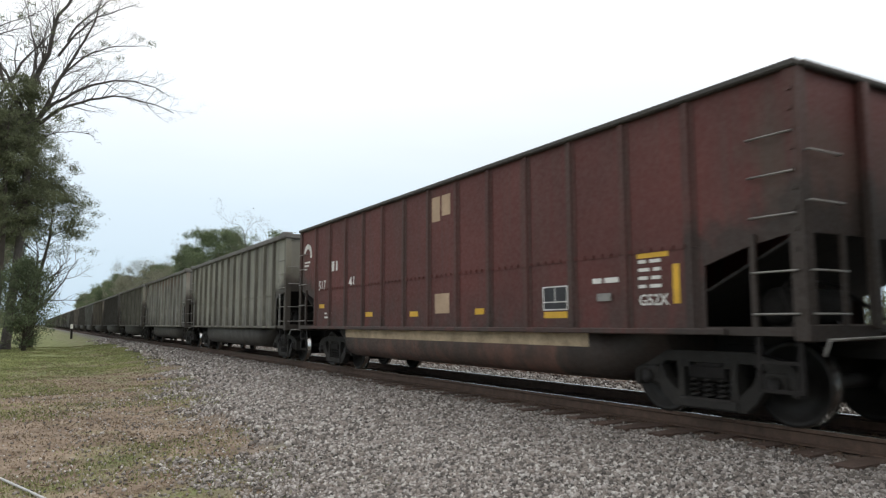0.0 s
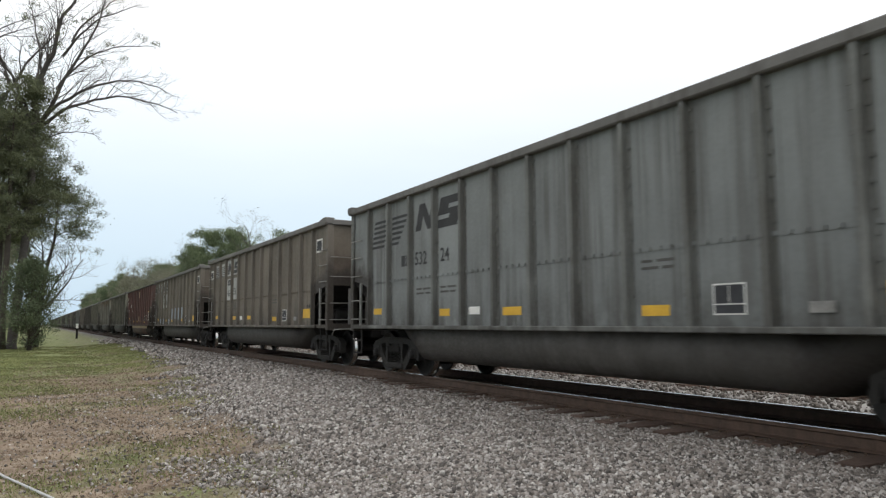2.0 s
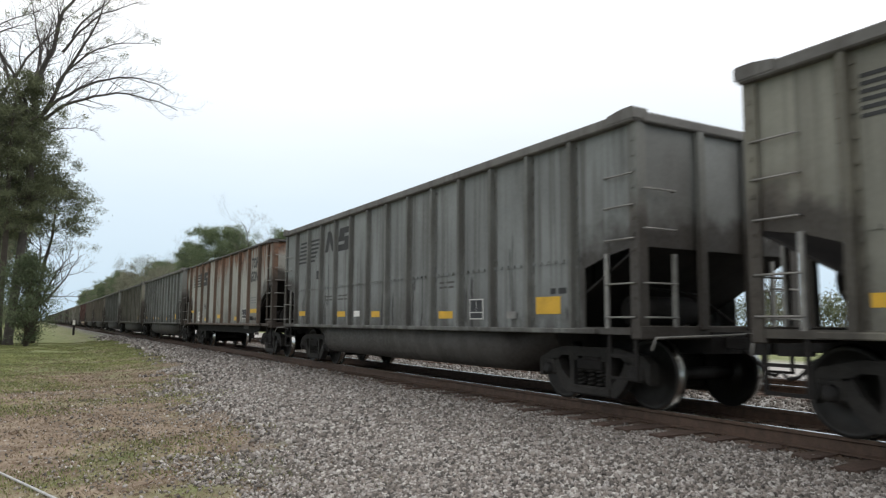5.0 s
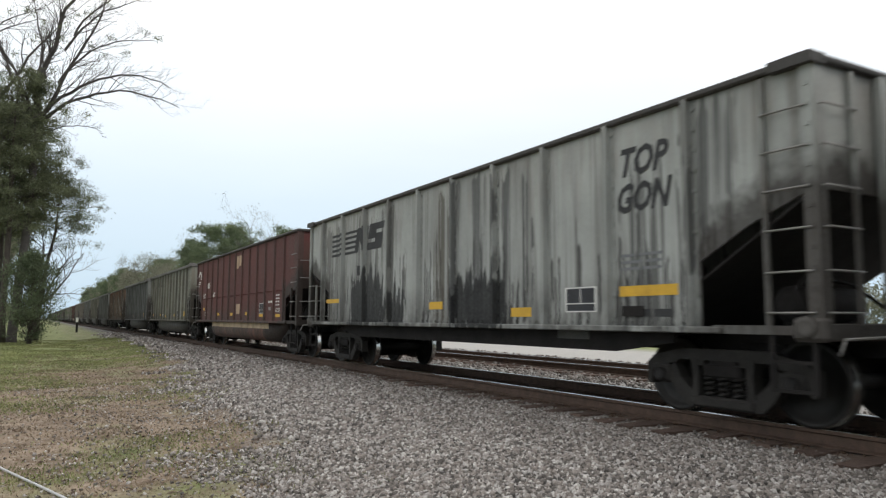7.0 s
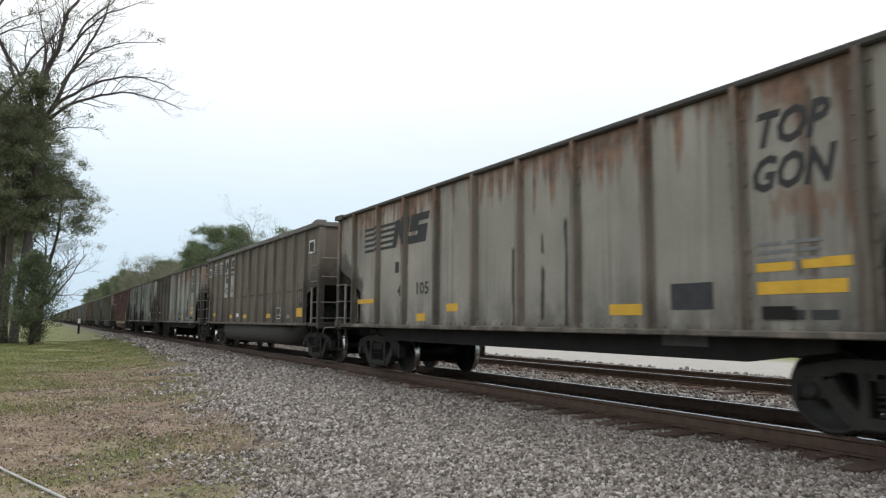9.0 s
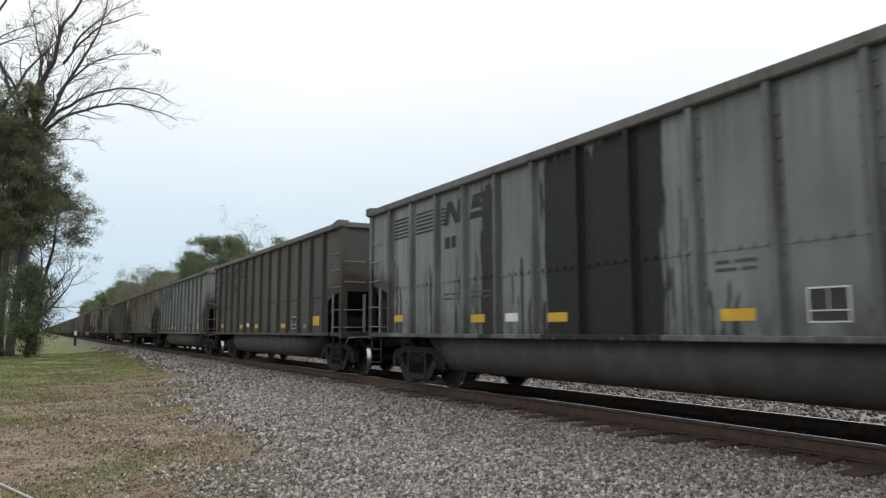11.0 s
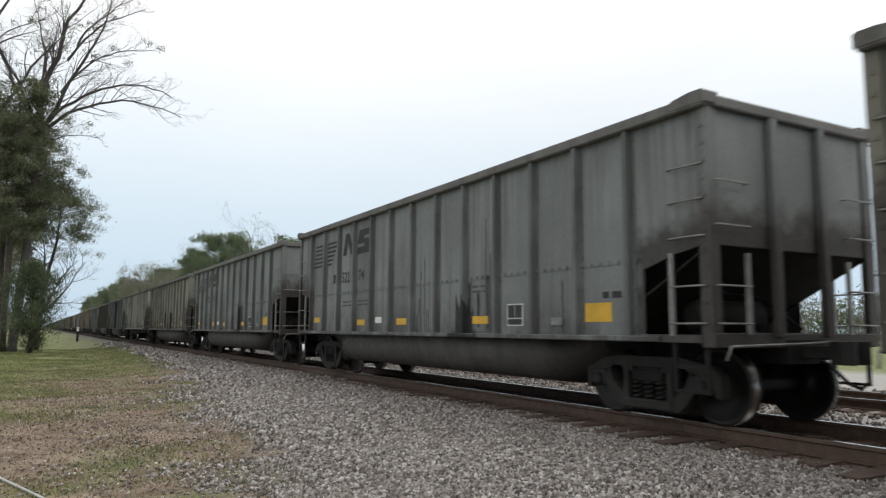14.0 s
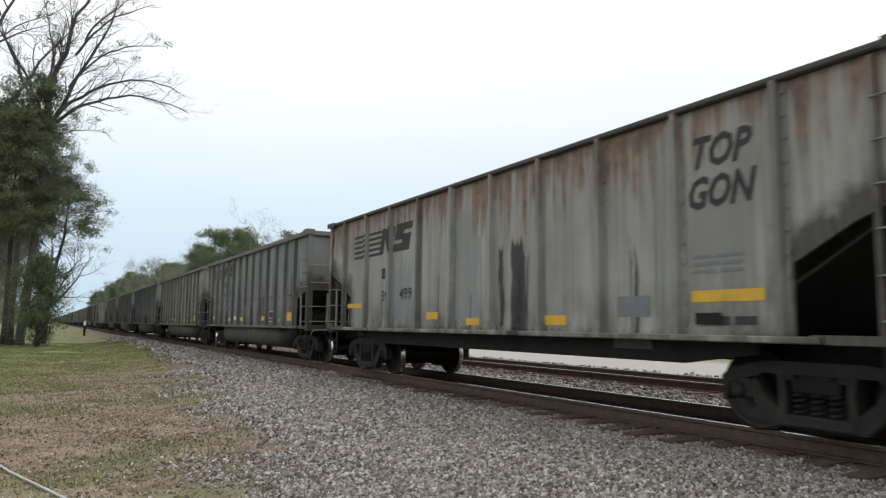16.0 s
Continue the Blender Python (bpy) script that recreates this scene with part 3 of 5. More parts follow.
def end_chord_shape(st, y):
    return Shape().box(-1.47, 1.47, y - 0.07, y + 0.07, 3.641, st["top"] - 0.003, 0.018)


def corner_shape(s, y, z0):
    sg = 1 if y < -5 else -1
    sh = Shape().prism([(s * 1.53, y - sg * 0.02), (s * 1.56, y - sg * 0.02), (s * 1.56, y + sg * 0.13), (s * 1.525, y + sg * 0.13), (s * 1.525, y + sg * 0.015), (s * 1.40, y + sg * 0.015), (s * 1.40, y - sg * 0.02)], 2, z0, 3.66)
    for i in range(13):
        z = z0 + 0.15 + i * 0.2
        if z < 3.6:
            sh.box(s * 1.555, s * 1.575, y + sg * 0.035, y + sg * 0.075, z - 0.02, z + 0.02)
    return sh


def cap_shape(st, s, y):
    sg, t, h = 1 if y < -5 else -1, st["top"], 0.045 if st["top"] > 3.75 else 0.012
    o = [(y - sg * 0.06, t - 0.10), (y - sg * 0.06, t + h * 0.55), (y - sg * 0.03, t + h), (y + sg * 0.16, t + h), (y + sg * 0.42, t + 0.006), (y + sg * 0.42, t - 0.10)]
    return Shape().prism(o, 0, s * 1.40, s * 1.638)


def grab(p, q, out, r=0.012):
    """A bent grab iron from p to q, standing off by out."""
    o = Vector(out)
    p, q = Vector(p), Vector(q)
    return Shape().tube([p, p + o, q + o, q], r, 6)


def coupler_shape():
    """Shank, head and knuckle; points to -y."""
    sh = Shape().box(-0.07, 0.07, -0.45, 0.25, -0.08, 0.08, 0.015)
    sh.prism([(-0.14, -0.42), (0.12, -0.42), (0.20, -0.60), (0.20, -0.70), (0.08, -0.66), (0.03, -0.56), (-0.05, -0.56), (-0.07, -0.70), (-0.17, -0.74), (-0.20, -0.60)], 2, -0.13, 0.13)
    return sh


def hose_shape():
    return Shape().tube([(0.28, 0.05, -0.06), (0.30, -0.15, -0.16), (0.27, -0.38, -0.36), (0.22, -0.55, -0.40), (0.15, -0.66, -0.34)], 0.024, 6)


def brake_shape():
    sh = Shape().tube([(0.45, 0.06, 1.65), (0.45, 0.12, 1.65)], 0.27, 18)
    return sh.tube([(0.45, 0.06, 0.98), (0.45, 0.06, 1.7)], 0.025, 6).box(0.25, 0.65, -0.02, 0.05, 1.45, 1.80, 0.02)


def make_car(name, style, coat, post_coat, tub_coat, full=True, label="", near_only=False):
    global LB, NOW
    st = STYLES[style]
    LB, NOW = st["lb"], style
    car = tagged(new(name), label, "freight car", "cars of the train")
    key = style + "|"
    for s in ((-1, 1)):
        part("side_panel", keep("side_panel|%s%d" % (key, s), lambda: side_sheet(st, s)), coat, car)
        part("top_chord", keep("top_chord|%s%d" % (key, s), lambda: chord_shape(st, s)), DARKCHORD if style in ("gondola", "flat_side") else GREYCHORD, car)
        part("side_sill", keep("side_sill|%d" % s, lambda: Shape().box(s * 1.42, s * 1.62, -LB + st["bay"] - 0.3, -st["bay"] + 0.3, 0.985, 1.058, 0.012)), post_coat, car)
        for i, y in enumerate(st["posts"]):
            part("side_post", keep("side_post|%s%d_%d" % (key, s, i), lambda: post_shape(st, s, y)), post_coat, car)
        if full:
            if not st["seam"]:
                part("sill_rivets", keep("sill_rivets|%d" % s, lambda: sill_rivets(st, s)), coat, car)
            if st["seam"]:
                part("rivet_seam", keep("rivet_seam|%s%d" % (key, s), lambda: rivet_row(st, s)), coat, car)
    for y in (0.0, -LB):
        sg = -1 if y < -5 else 1
        iy = y - sg * 0.02
        part("end_sheet", keep("end_sheet|%s%d" % (key, sg), lambda: Shape().box(-1.50, 1.50, iy - 0.01, iy + 0.01, st["end_z"] - 0.02, 3.66)), coat, car)
        part("end_chord", keep("end_chord|%s%d" % (key, sg), lambda: end_chord_shape(st, y)), DARKCHORD if style in ("gondola", "flat_side") else GREYCHORD, car)
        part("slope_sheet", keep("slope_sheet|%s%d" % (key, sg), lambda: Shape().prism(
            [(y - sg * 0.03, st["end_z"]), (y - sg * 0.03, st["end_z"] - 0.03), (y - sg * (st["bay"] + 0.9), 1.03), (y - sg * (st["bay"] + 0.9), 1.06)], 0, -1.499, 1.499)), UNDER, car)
        part("end_sill", keep("end_sill|%d" % sg, lambda: Shape().box(-1.56, 1.56, y - sg * 0.14, y + sg * 0.03, 0.93, 1.10, 0.015).box(-1.56, -1.44, y - sg * 0.14, y - sg * (1.25), 0.985, 1.075).box(1.44, 1.56, y - sg * 0.14, y - sg * 1.25, 0.985, 1.075)), post_coat, car)
        for s in (-1, 1):
            part("corner_post", keep("corner_post|%d%d" % (s, sg), lambda: corner_shape(s, y, 1.08)), post_coat, car)
            if full:
                if style != "flat_side":
                    part("corner_cap", keep("corner_cap|%s%d%d" % (key, s, sg), lambda: cap_shape(st, s, y)), DARKCHORD if style == "gondola" else GREYCHORD, car)
                stile = y - sg * 0.56
                high = style == "gondola" and (s < 0) == (sg < 0)
                part("ladder_stile", keep("ladder_stile|%s%d%d" % (key, s, sg), lambda: Shape().box(s * 1.525, s * 1.565, stile - 0.03, stile + 0.03, 1.06, 3.62 if high else 2.02)), post_coat if high or style == "flat_side" else GRAB, car)
                for i, z in enumerate((1.20, 1.60, 2.02, 2.42, 2.82, 3.22) if high else (1.20, 1.60, 2.0) if style == "gondola" else (1.20, 1.62, 2.18, 2.60, 3.0)):
                    part("rung", keep("rung|%s%d%d%d" % (key, s, sg, i), lambda: grab((s * 1.53, stile, z), (s * 1.53, y - sg * 0.06, z), (s * 0.05, 0, 0))), GRAB, car)
                part("end_stile", keep("end_stile|%s%d%d" % (key, s, sg), lambda: Shape().box(s * 0.93, s * 0.99, y + sg * 0.01, y + sg * 0.05, 1.08, 3.62 if high else 2.0)), post_coat if high or style == "flat_side" else GRAB, car)
                for i, z in enumerate((1.20, 1.60, 2.02, 2.42, 2.82, 3.22) if high else (1.20, 1.62, 2.02) if style == "gondola" else (1.20, 1.62, 2.30, 2.80)):
                    part("end_rung", keep("end_rung|%s%d%d%d" % (key, s, sg, i), lambda: grab((s * 1.48, y + sg * 0.01, z), (s * 0.95, y + sg * 0.01, z), (0, sg * 0.06, 0))), GRAB, car)
                if style == "gondola":
                    part("corner_casting", keep("corner_casting|%d%d" % (s, sg), lambda: Shape().box(s * 1.44, s * 1.59, y - sg * 0.30, y + sg * 0.05, 0.92, 1.16, 0.04).lathe(
                        [(s * 1.58, 0.0), (s * 1.58, 0.115), (s * 1.62, 0.095), (s * 1.62, 0.055), (s * 1.60, 0.0)], 14, True, (0, y - sg * 0.14, 1.06))), post_coat, car, "cast corner with a poling pocket")
                def step():
                    sh = Shape()
                    for yy in (y - sg * 0.10, stile):
                        sh.box(s * 1.50, s * 1.53, yy - 0.025, yy + 0.025, 0.42, 1.0)
                    for zz in (0.44, 0.72):
                        sh.box(s * 1.50, s * 1.53, y - sg * 0.10, stile, zz - 0.018, zz + 0.018)
                    return sh
                part("stirrup", keep("stirrup|%d%d" % (s, sg), step), UNDER, car, "hanging side step")
        if full:
            part("end_post", keep("end_post|%s%d" % (key, sg), lambda: Shape().box(-0.52, -0.40, y, y + sg * 0.09, 1.05, 3.64, 0.01).box(0.40, 0.52, y, y + sg * 0.09, 1.05, 3.64, 0.01)), post_coat, car)
            o = part("coupler", keep("coupler", coupler_shape), GREASE, car)
            o.matrix_basis = pose(0, y, 0.88, 0, 0, 0 if sg < 0 else 180)
            o = part("air_hose", keep("air_hose", hose_shape), GREASE, car)
            o.matrix_basis = pose(0, y, 0.88, 0, 0, 0 if sg < 0 else 180)
        truck(car, y - sg * st["truck"], full)
    if full:
        part("brake_cylinder", keep("brake_cylinder", lambda: Shape().tube([(-0.55, -0.62, 1.26), (0.10, -0.62, 1.26)], 0.15, 14).tube([(0.10, -0.62, 1.26), (0.75, -0.60, 1.24)], 0.025, 6).box(-0.5, 0.05, -0.75, -0.5, 1.02, 1.14)), UNDER, car)
        part("air_reservoir", keep("air_reservoir", lambda: Shape().tube([(-1.05, -LB + 0.72, 1.30), (-0.98, -LB + 0.72, 1.30), (0.10, -LB + 0.72, 1.30), (0.17, -LB + 0.72, 1.30)], [0.10, 0.20, 0.20, 0.10], 14).box(-0.9, -0.8, -LB + 0.6, -LB + 0.85, 1.02, 1.14).box(-0.1, 0.0, -LB + 0.6, -LB + 0.85, 1.02, 1.14)), UNDER, car)
        part("air_pipe", keep("air_pipe", lambda: Shape().tube([(-1.2, -LB + 0.35, 1.12), (-1.2, -LB + 0.5, 1.45), (-0.7, -LB + 0.7, 1.62), (0.5, -LB + 0.9, 1.55), (0.9, -LB + 0.6, 1.15)], 0.022, 6)), UNDER, car)
        for y, sg in ((0.0, 1), (-LB, -1)):
            part("uncoupling_lever", keep("uncoupling_lever|%d" % sg, lambda: Shape().tube([(-1.46, y + sg * 0.10, 0.80), (-1.40, y + sg * 0.12, 0.95), (-0.25, y + sg * 0.20, 0.98), (-0.05, y + sg * 0.42, 1.00)], 0.016, 6)), GRAB, car)
            part("end_platform", keep("end_platform|%d" % sg, lambda: Shape().box(-1.40, 1.40, y - sg * 0.15, y - sg * 0.95, 1.005, 1.03)), UNDER, car)
        o = part("brake_stand", keep("brake_stand", brake_shape), UNDER, car, "hand brake wheel and stand")
        o.matrix_basis = pose(0, 0.05, 0)
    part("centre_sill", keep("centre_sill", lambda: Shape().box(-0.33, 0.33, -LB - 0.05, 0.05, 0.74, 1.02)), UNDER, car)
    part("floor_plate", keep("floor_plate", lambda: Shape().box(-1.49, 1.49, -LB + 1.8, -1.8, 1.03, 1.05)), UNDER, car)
    if style == "gondola":
        part("belly_girder", keep("belly_girder", belly_shape), UNDER, car)
    else:
        part("bathtub", keep("bathtub", tub_shape), tub_coat, car)
    return car


# paints: name, colour, and how far it is worn
OLIVE, GREY, DOVE, CREAM, RED, SLATE = (0.148, 0.124, 0.096), (0.205, 0.216, 0.211), (0.245, 0.240, 0.200), (0.338, 0.334, 0.302), (0.108, 0.028, 0.023), (0.085, 0.080, 0.074)
PALE = (0.225, 0.241, 0.240)
WARM, COOL, TAN = (0.41, 0.402, 0.350), (0.40, 0.41, 0.385), (0.318, 0.302, 0.262)
POST = {}
POST_SHADE = {OLIVE: (1.18, 1.22, 1.30), CREAM: (0.88, 0.85, 0.80), WARM: (0.88, 0.84, 0.78), COOL: (0.88, 0.85, 0.80), TAN: (0.80, 0.74, 0.66)}


def post_paint(tone):
    if tone not in POST:
        POST[tone] = paint("post_paint", tuple(c * w for c, w in zip(tone, POST_SHADE.get(tone, (0.84, 0.81, 0.77)))), 3.3, 0.7, 0.4 if tone == CREAM else 0.0, 0.7)
    return POST[tone]


GREYCHORD = paint("dusty_chord_paint", (0.150, 0.143, 0.134), 7.4, 0.5, 0.0, 0.0)
DARKCHORD = paint("sooty_chord_paint", (0.060, 0.055, 0.050), 4.4, 0.5, 0.0, 0.0)
RUSTPOST = paint("rusty_post_paint", (0.27, 0.25, 0.225), 8.1, 0.8, 0.8, 0.8)
BROWNPOST = paint("brown_post_paint", (0.090, 0.034, 0.028), 6.1, 0.6, 0.0, 0.8)
# bay_line of 3.20 carries the end darkening over the tapered tub ends
TUB = paint("tub_paint", (0.074, 0.068, 0.061), 5.5, 0.6, 0.0, 0.85, bay_line=(2.10, 1.86, 3.20))
DARKTUB = paint("sooty_tub_paint", (0.048, 0.043, 0.038), 5.5, 0.6, 0.0, 0.85, bay_line=(2.10, 1.86, 3.20))
REDTUB = paint("red_tub_paint", (0.15, 0.075, 0.055), 2.5, 0.7, 0.0, 0.85, bay_line=(2.10, 1.86, 3.20))

# index in the train (0 passes first), kind, tone, streak, rust, drip, shift of its front along the track
TRAIN = {
    -1: ("bathtub", DOVE, 0.8, 0, 0, 0.44), 0: ("flat_side", RED, 0.35, 0, 0, 0.79), 1: ("long_tub", OLIVE, 0.25, 0, 0, 0.44), 2: ("long_tub", OLIVE, 0.75, 0, 0, -0.14),
    3: ("bathtub", GREY, 0.85, 0, 0, -0.43), 4: ("bathtub", DOVE, 0.6, 0, 0.2, -0.59), 5: ("bathtub", GREY, 0.6, 0, 0, -0.48), 6: ("gondola", CREAM, 0.3, 1.0, 0, -0.1),
    7: ("bathtub", GREY, 0.7, 0, 0.3, -0.1), 8: ("bathtub", DOVE, 0.5, 0, 0, -0.05), 9: ("flat_side", RED, 0.35, 0, 0, 0.13), 10: ("gondola", COOL, 0.55, 0.1, 1.8, 0.04),
    11: ("gondola", CREAM, 0.55, 0.9, 0.0, 0.25), 12: ("long_tub", OLIVE, 0.6, 0, 0.35, 0.18), 13: ("gondola", TAN, 0.45, 0.85, 0.0, 0.13), 14: ("bathtub", PALE, 0.5, 0, 0, 0.13),
    15: ("bathtub", SLATE, 0.5, 0, 0, 0.05), 16: ("bathtub", PALE, 0.6, 0, 0.95, -0.02), 17: ("gondola", WARM, 0.3, 0.1, 0.15, -0.1), 18: ("bathtub", DOVE, 0.45, 0, 0.3, -0.09),
    19: ("bathtub", GREY, 0.6, 0, 0.15, 0.1), 20: ("bathtub", GREY, 0.5, 0, 0.15, 0.0), 21: ("bathtub", DOVE, 0.9, 0, 0.1, -0.17), 22: ("bathtub", GREY, 0.9, 0, 0.15, 0.03),
    23: ("gondola", CREAM, 0.4, 0.8, 0.2, -0.12), 24: ("bathtub", GREY, 0.5, 0, 0, 0.0),
}
SAY = {TAN: "rust-stained dull cream", COOL: "black-streaked grey-white", WARM: "clean cream-white", PALE: "streaked pale blue-grey", OLIVE: "dirty olive-brown", GREY: "weathered grey", DOVE: "grimy pale grey-green", CREAM: "streaked off-white", RED: "faded oxide-red", SLATE: "sooty dark grey"}
TARRED = (0.006, 0.006, 0.006)
SPOTS = {
    6: ((-6.98, -6.62, 1.72, 2.02, (0.20, 0.20, 0.17), 0.8, 0.05), (-9.95, -9.55, 1.34, 1.72, (0.24, 0.24, 0.21), 0.6, 0.1), (-12.85, -12.20, 1.05, 1.42, (0.16, 0.13, 0.10), 0.5, 0.4)),
    10: ((-9.12, -7.66, 0.9, 3.60, (0.070, 0.070, 0.068), 0.85, 0.30), (-10.05, -9.20, 1.25, 3.55, (0.062, 0.062, 0.060), 0.86, 0.55), (-7.58, -6.92, 1.0, 3.50, (0.075, 0.063, 0.046), 0.84, 0.40),
         (-2.95, -1.20, 0.9, 3.45, (0.085, 0.080, 0.070), 0.72, 0.5), (-13.70, -13.12, 1.7, 3.55, (0.060, 0.060, 0.057), 0.86, 0.50), (-12.98, -12.02, 0.9, 2.95, (0.060, 0.060, 0.057), 0.82, 0.8),
         (-5.60, -3.00, 1.9, 3.40, (0.070, 0.068, 0.062), 0.75, 0.9), (-9.34, -7.78, 0.85, 1.90, TARRED, 0.93, 0.55), (-4.70, -2.95, 0.85, 2.05, TARRED, 0.92, 0.75), (-5.75, -4.95, 0.85, 1.75, TARRED, 0.88, 0.70)),
    23: ((-8.68, -8.29, 0.85, 2.50, TARRED, 0.88, 0.25), (-8.10, -7.92, 1.1, 2.45, TARRED, 0.90, 0.15), (-11.62, -11.34, 1.1, 3.50, (0.16, 0.165, 0.16), 0.80, 0.08), (-12.79, -11.90, 1.65, 2.75, (0.20, 0.20, 0.185), 0.60, 0.4),
         (-7.30, -6.45, 1.2, 3.2, (0.19, 0.20, 0.20), 0.6, 0.3), (-4.75, -3.80, 1.2, 2.4, (0.19, 0.21, 0.22), 0.6, 0.4), (-2.3, -1.15, 1.05, 3.3, (0.20, 0.19, 0.165), 0.5, 0.6)),
    11: ((-5.32, 0.2, 0.9, 3.75, (0.070, 0.060, 0.050), 0.91, 0.35), (-7.84, -6.66, 0.9, 3.75, (0.105, 0.105, 0.10), 0.90, 0.10), (-9.08, -8.48, 0.9, 2.12, TARRED, 0.95, 0.55),
         (-8.36, -8.24, 1.22, 1.78, TARRED, 0.9, 0.06), (-8.14, -8.05, 1.25, 1.85, TARRED, 0.9, 0.06), (-9.60, -9.50, 1.25, 1.50, TARRED, 0.9, 0.06), (-8.75, -8.68, 2.60, 2.78, TARRED, 0.9, 0.04)),
    13: ((-7.61, -7.51, 1.05, 2.35, TARRED, 0.88, 0.08), (-8.36, -8.25, 1.15, 1.95, TARRED, 0.88, 0.10), (-8.34, -8.24, 2.10, 2.45, TARRED, 0.88, 0.08), (-8.90, -8.80, 1.05, 2.65, TARRED, 0.88, 0.08),
         (-12.60, -12.36, 1.55, 3.50, (0.075, 0.045, 0.030), 0.80, 0.22), (-13.05, -12.88, 1.05, 3.60, (0.09, 0.052, 0.034), 0.80, 0.25), (-12.95, -12.05, 2.10, 2.42, (0.17, 0.09, 0.05), 0.55, 0.5)),
    17: ((-8.92, -8.48, 1.15, 2.10, TARRED, 0.90, 0.20), (-9.45, -9.17, 0.9, 2.05, TARRED, 0.90, 0.15), (-8.96, -8.44, 2.1, 3.50, (0.19, 0.19, 0.17), 0.65, 0.2), (-10.18, -9.86, 1.7, 3.50, (0.20, 0.20, 0.18), 0.65, 0.15),
         (-12.44, -12.38, 1.5, 2.5, (0.12, 0.12, 0.11), 0.6, 0.04), (-5.95, -5.38, 1.0, 3.70, (0.29, 0.255, 0.20), 0.75, 0.06), (-5.50, -5.40, 2.9, 3.6, (0.07, 0.045, 0.03), 0.85, 0.2), (-5.92, -5.80, 3.0, 3.65, (0.24, 0.12, 0.06), 0.8, 0.15)),
    19: ((-9.45, -8.86, 0.9, 1.95, TARRED, 0.92, 0.45), (-8.80, -8.70, 1.2, 1.72, TARRED, 0.9, 0.08), (-8.62, -8.53, 1.25, 1.70, TARRED, 0.9, 0.08), (-9.6, -8.45, 0.9, 1.16, TARRED, 0.9, 0.15),
         (-8.97, -8.92, 1.8, 3.3, TARRED, 0.88, 0.08)),
    20: ((-9.30, -8.72, 0.9, 1.62, TARRED, 0.92, 0.40), (-8.78, -8.70, 1.05, 1.75, TARRED, 0.9, 0.08), (-9.02, -8.90, 1.1, 1.85, TARRED, 0.9, 0.10), (-9.28, -9.16, 1.05, 1.95, TARRED, 0.9, 0.10), (-9.55, -9.42, 1.15, 1.80, TARRED, 0.9, 0.10), (-9.6, -8.6, 0.9, 1.12, TARRED, 0.9, 0.12)),
    18: ((-8.74, -8.38, 0.85, 2.12, TARRED, 0.93, 0.22), (-9.32, -9.03, 0.9, 2.00, TARRED, 0.92, 0.20), (-7.20, -7.07, 1.1, 2.05, TARRED, 0.9, 0.08), (-7.56, -7.48, 1.3, 1.80, TARRED, 0.9, 0.06), (-7.30, -7.23, 2.75, 3.40, TARRED, 0.9, 0.05),
         (-9.5, -8.2, 0.85, 1.14, TARRED, 0.9, 0.2)),
    16: ((-8.60, -6.25, 0.9, 3.70, TARRED, 0.97, 0.30), (-4.95, -4.55, 0.9, 3.60, TARRED, 0.92, 0.3)),
}
CARS = {}
for k, (style, tone, streak, rust, drip, shift) in TRAIN.items():
    st = STYLES[style]
    coat = paint("car_paint", tone, 1.7 * k + 20, streak, rust, 0.85, drip, lb=st["lb"], bay=(st["posts"][0], st["posts"][0] - st["posts"][1]), spots=SPOTS.get(k, ()), high={RED: 2.9, OLIVE: 2.6}.get(tone, 2.3), bay_line=(st["end_z"], st["bay_z"], st["bay"]))
    posts = RUSTPOST if (tone == CREAM and rust > 0.5) else BROWNPOST if tone == RED else post_paint(tone)
    if k in SPOTS:
        posts = paint("stained_post_paint", (0.155, 0.105, 0.075) if k == 6 else (0.215, 0.185, 0.150) if k == 13 else tuple(c * (0.88 if tone in (CREAM, WARM, COOL) else 0.85) for c in tone), 3.3, 0.7, rust * 0.7, 0.7, spots=SPOTS[k])
    kind = {"bathtub": "riveted bathtub coal car", "long_tub": "long riveted bathtub coal car", "flat_side": "flat-sided coal car with a buff belly band", "gondola": "flat-bottomed high-sided coal gondola"}[style]
    CARS[k] = make_car("coal_car", style, coat, posts, REDTUB if tone == RED else DARKTUB if tone == OLIVE else TUB, True, SAY[tone] + " " + kind)
FAR_TONES = [GREY, SLATE, SLATE, DOVE, SLATE, OLIVE, GREY, SLATE, OLIVE, SLATE]
FAR_COAT = {tone: paint("far_car_paint", tuple(c * 0.72 for c in tone), 3.0, 0.8) for tone in dict.fromkeys(FAR_TONES + [CREAM])}
for k in range(-2, -32, -1):
    tone = CREAM if k == -2 else FAR_TONES[-k % 10]
    CARS[k] = make_car("coal_car", "bathtub", FAR_COAT[tone], post_paint(tone), TUB, k > -4, SAY[tone] + " riveted bathtub coal car")


# ---------------------------------------------------------------- trees
def leaf_material(name, dark, light):
    k = Nodes(name)
    r = k.n("NewGeometry").outputs["Random Per Island"]
    c = k.mix(r, dark, light)
    c = k.mix(k.span(k.noise(0.5, 3), 0.35, 0.65, 0, 0.6), c, tuple(x * 0.6 for x in dark))
    m = k.done(c, 0.8)
    thin = k.n("BsdfTranslucent", Color=c)          # light comes through the leaf
    both = k.n("MixShader", Fac=0.45)
    k.t.links.new(k.b.outputs[0], both.inputs[1])
    k.t.links.new(thin.outputs[0], both.inputs[2])
    k.t.links.new(both.outputs[0], k.t.nodes["Material Output"].inputs[0])
    return m


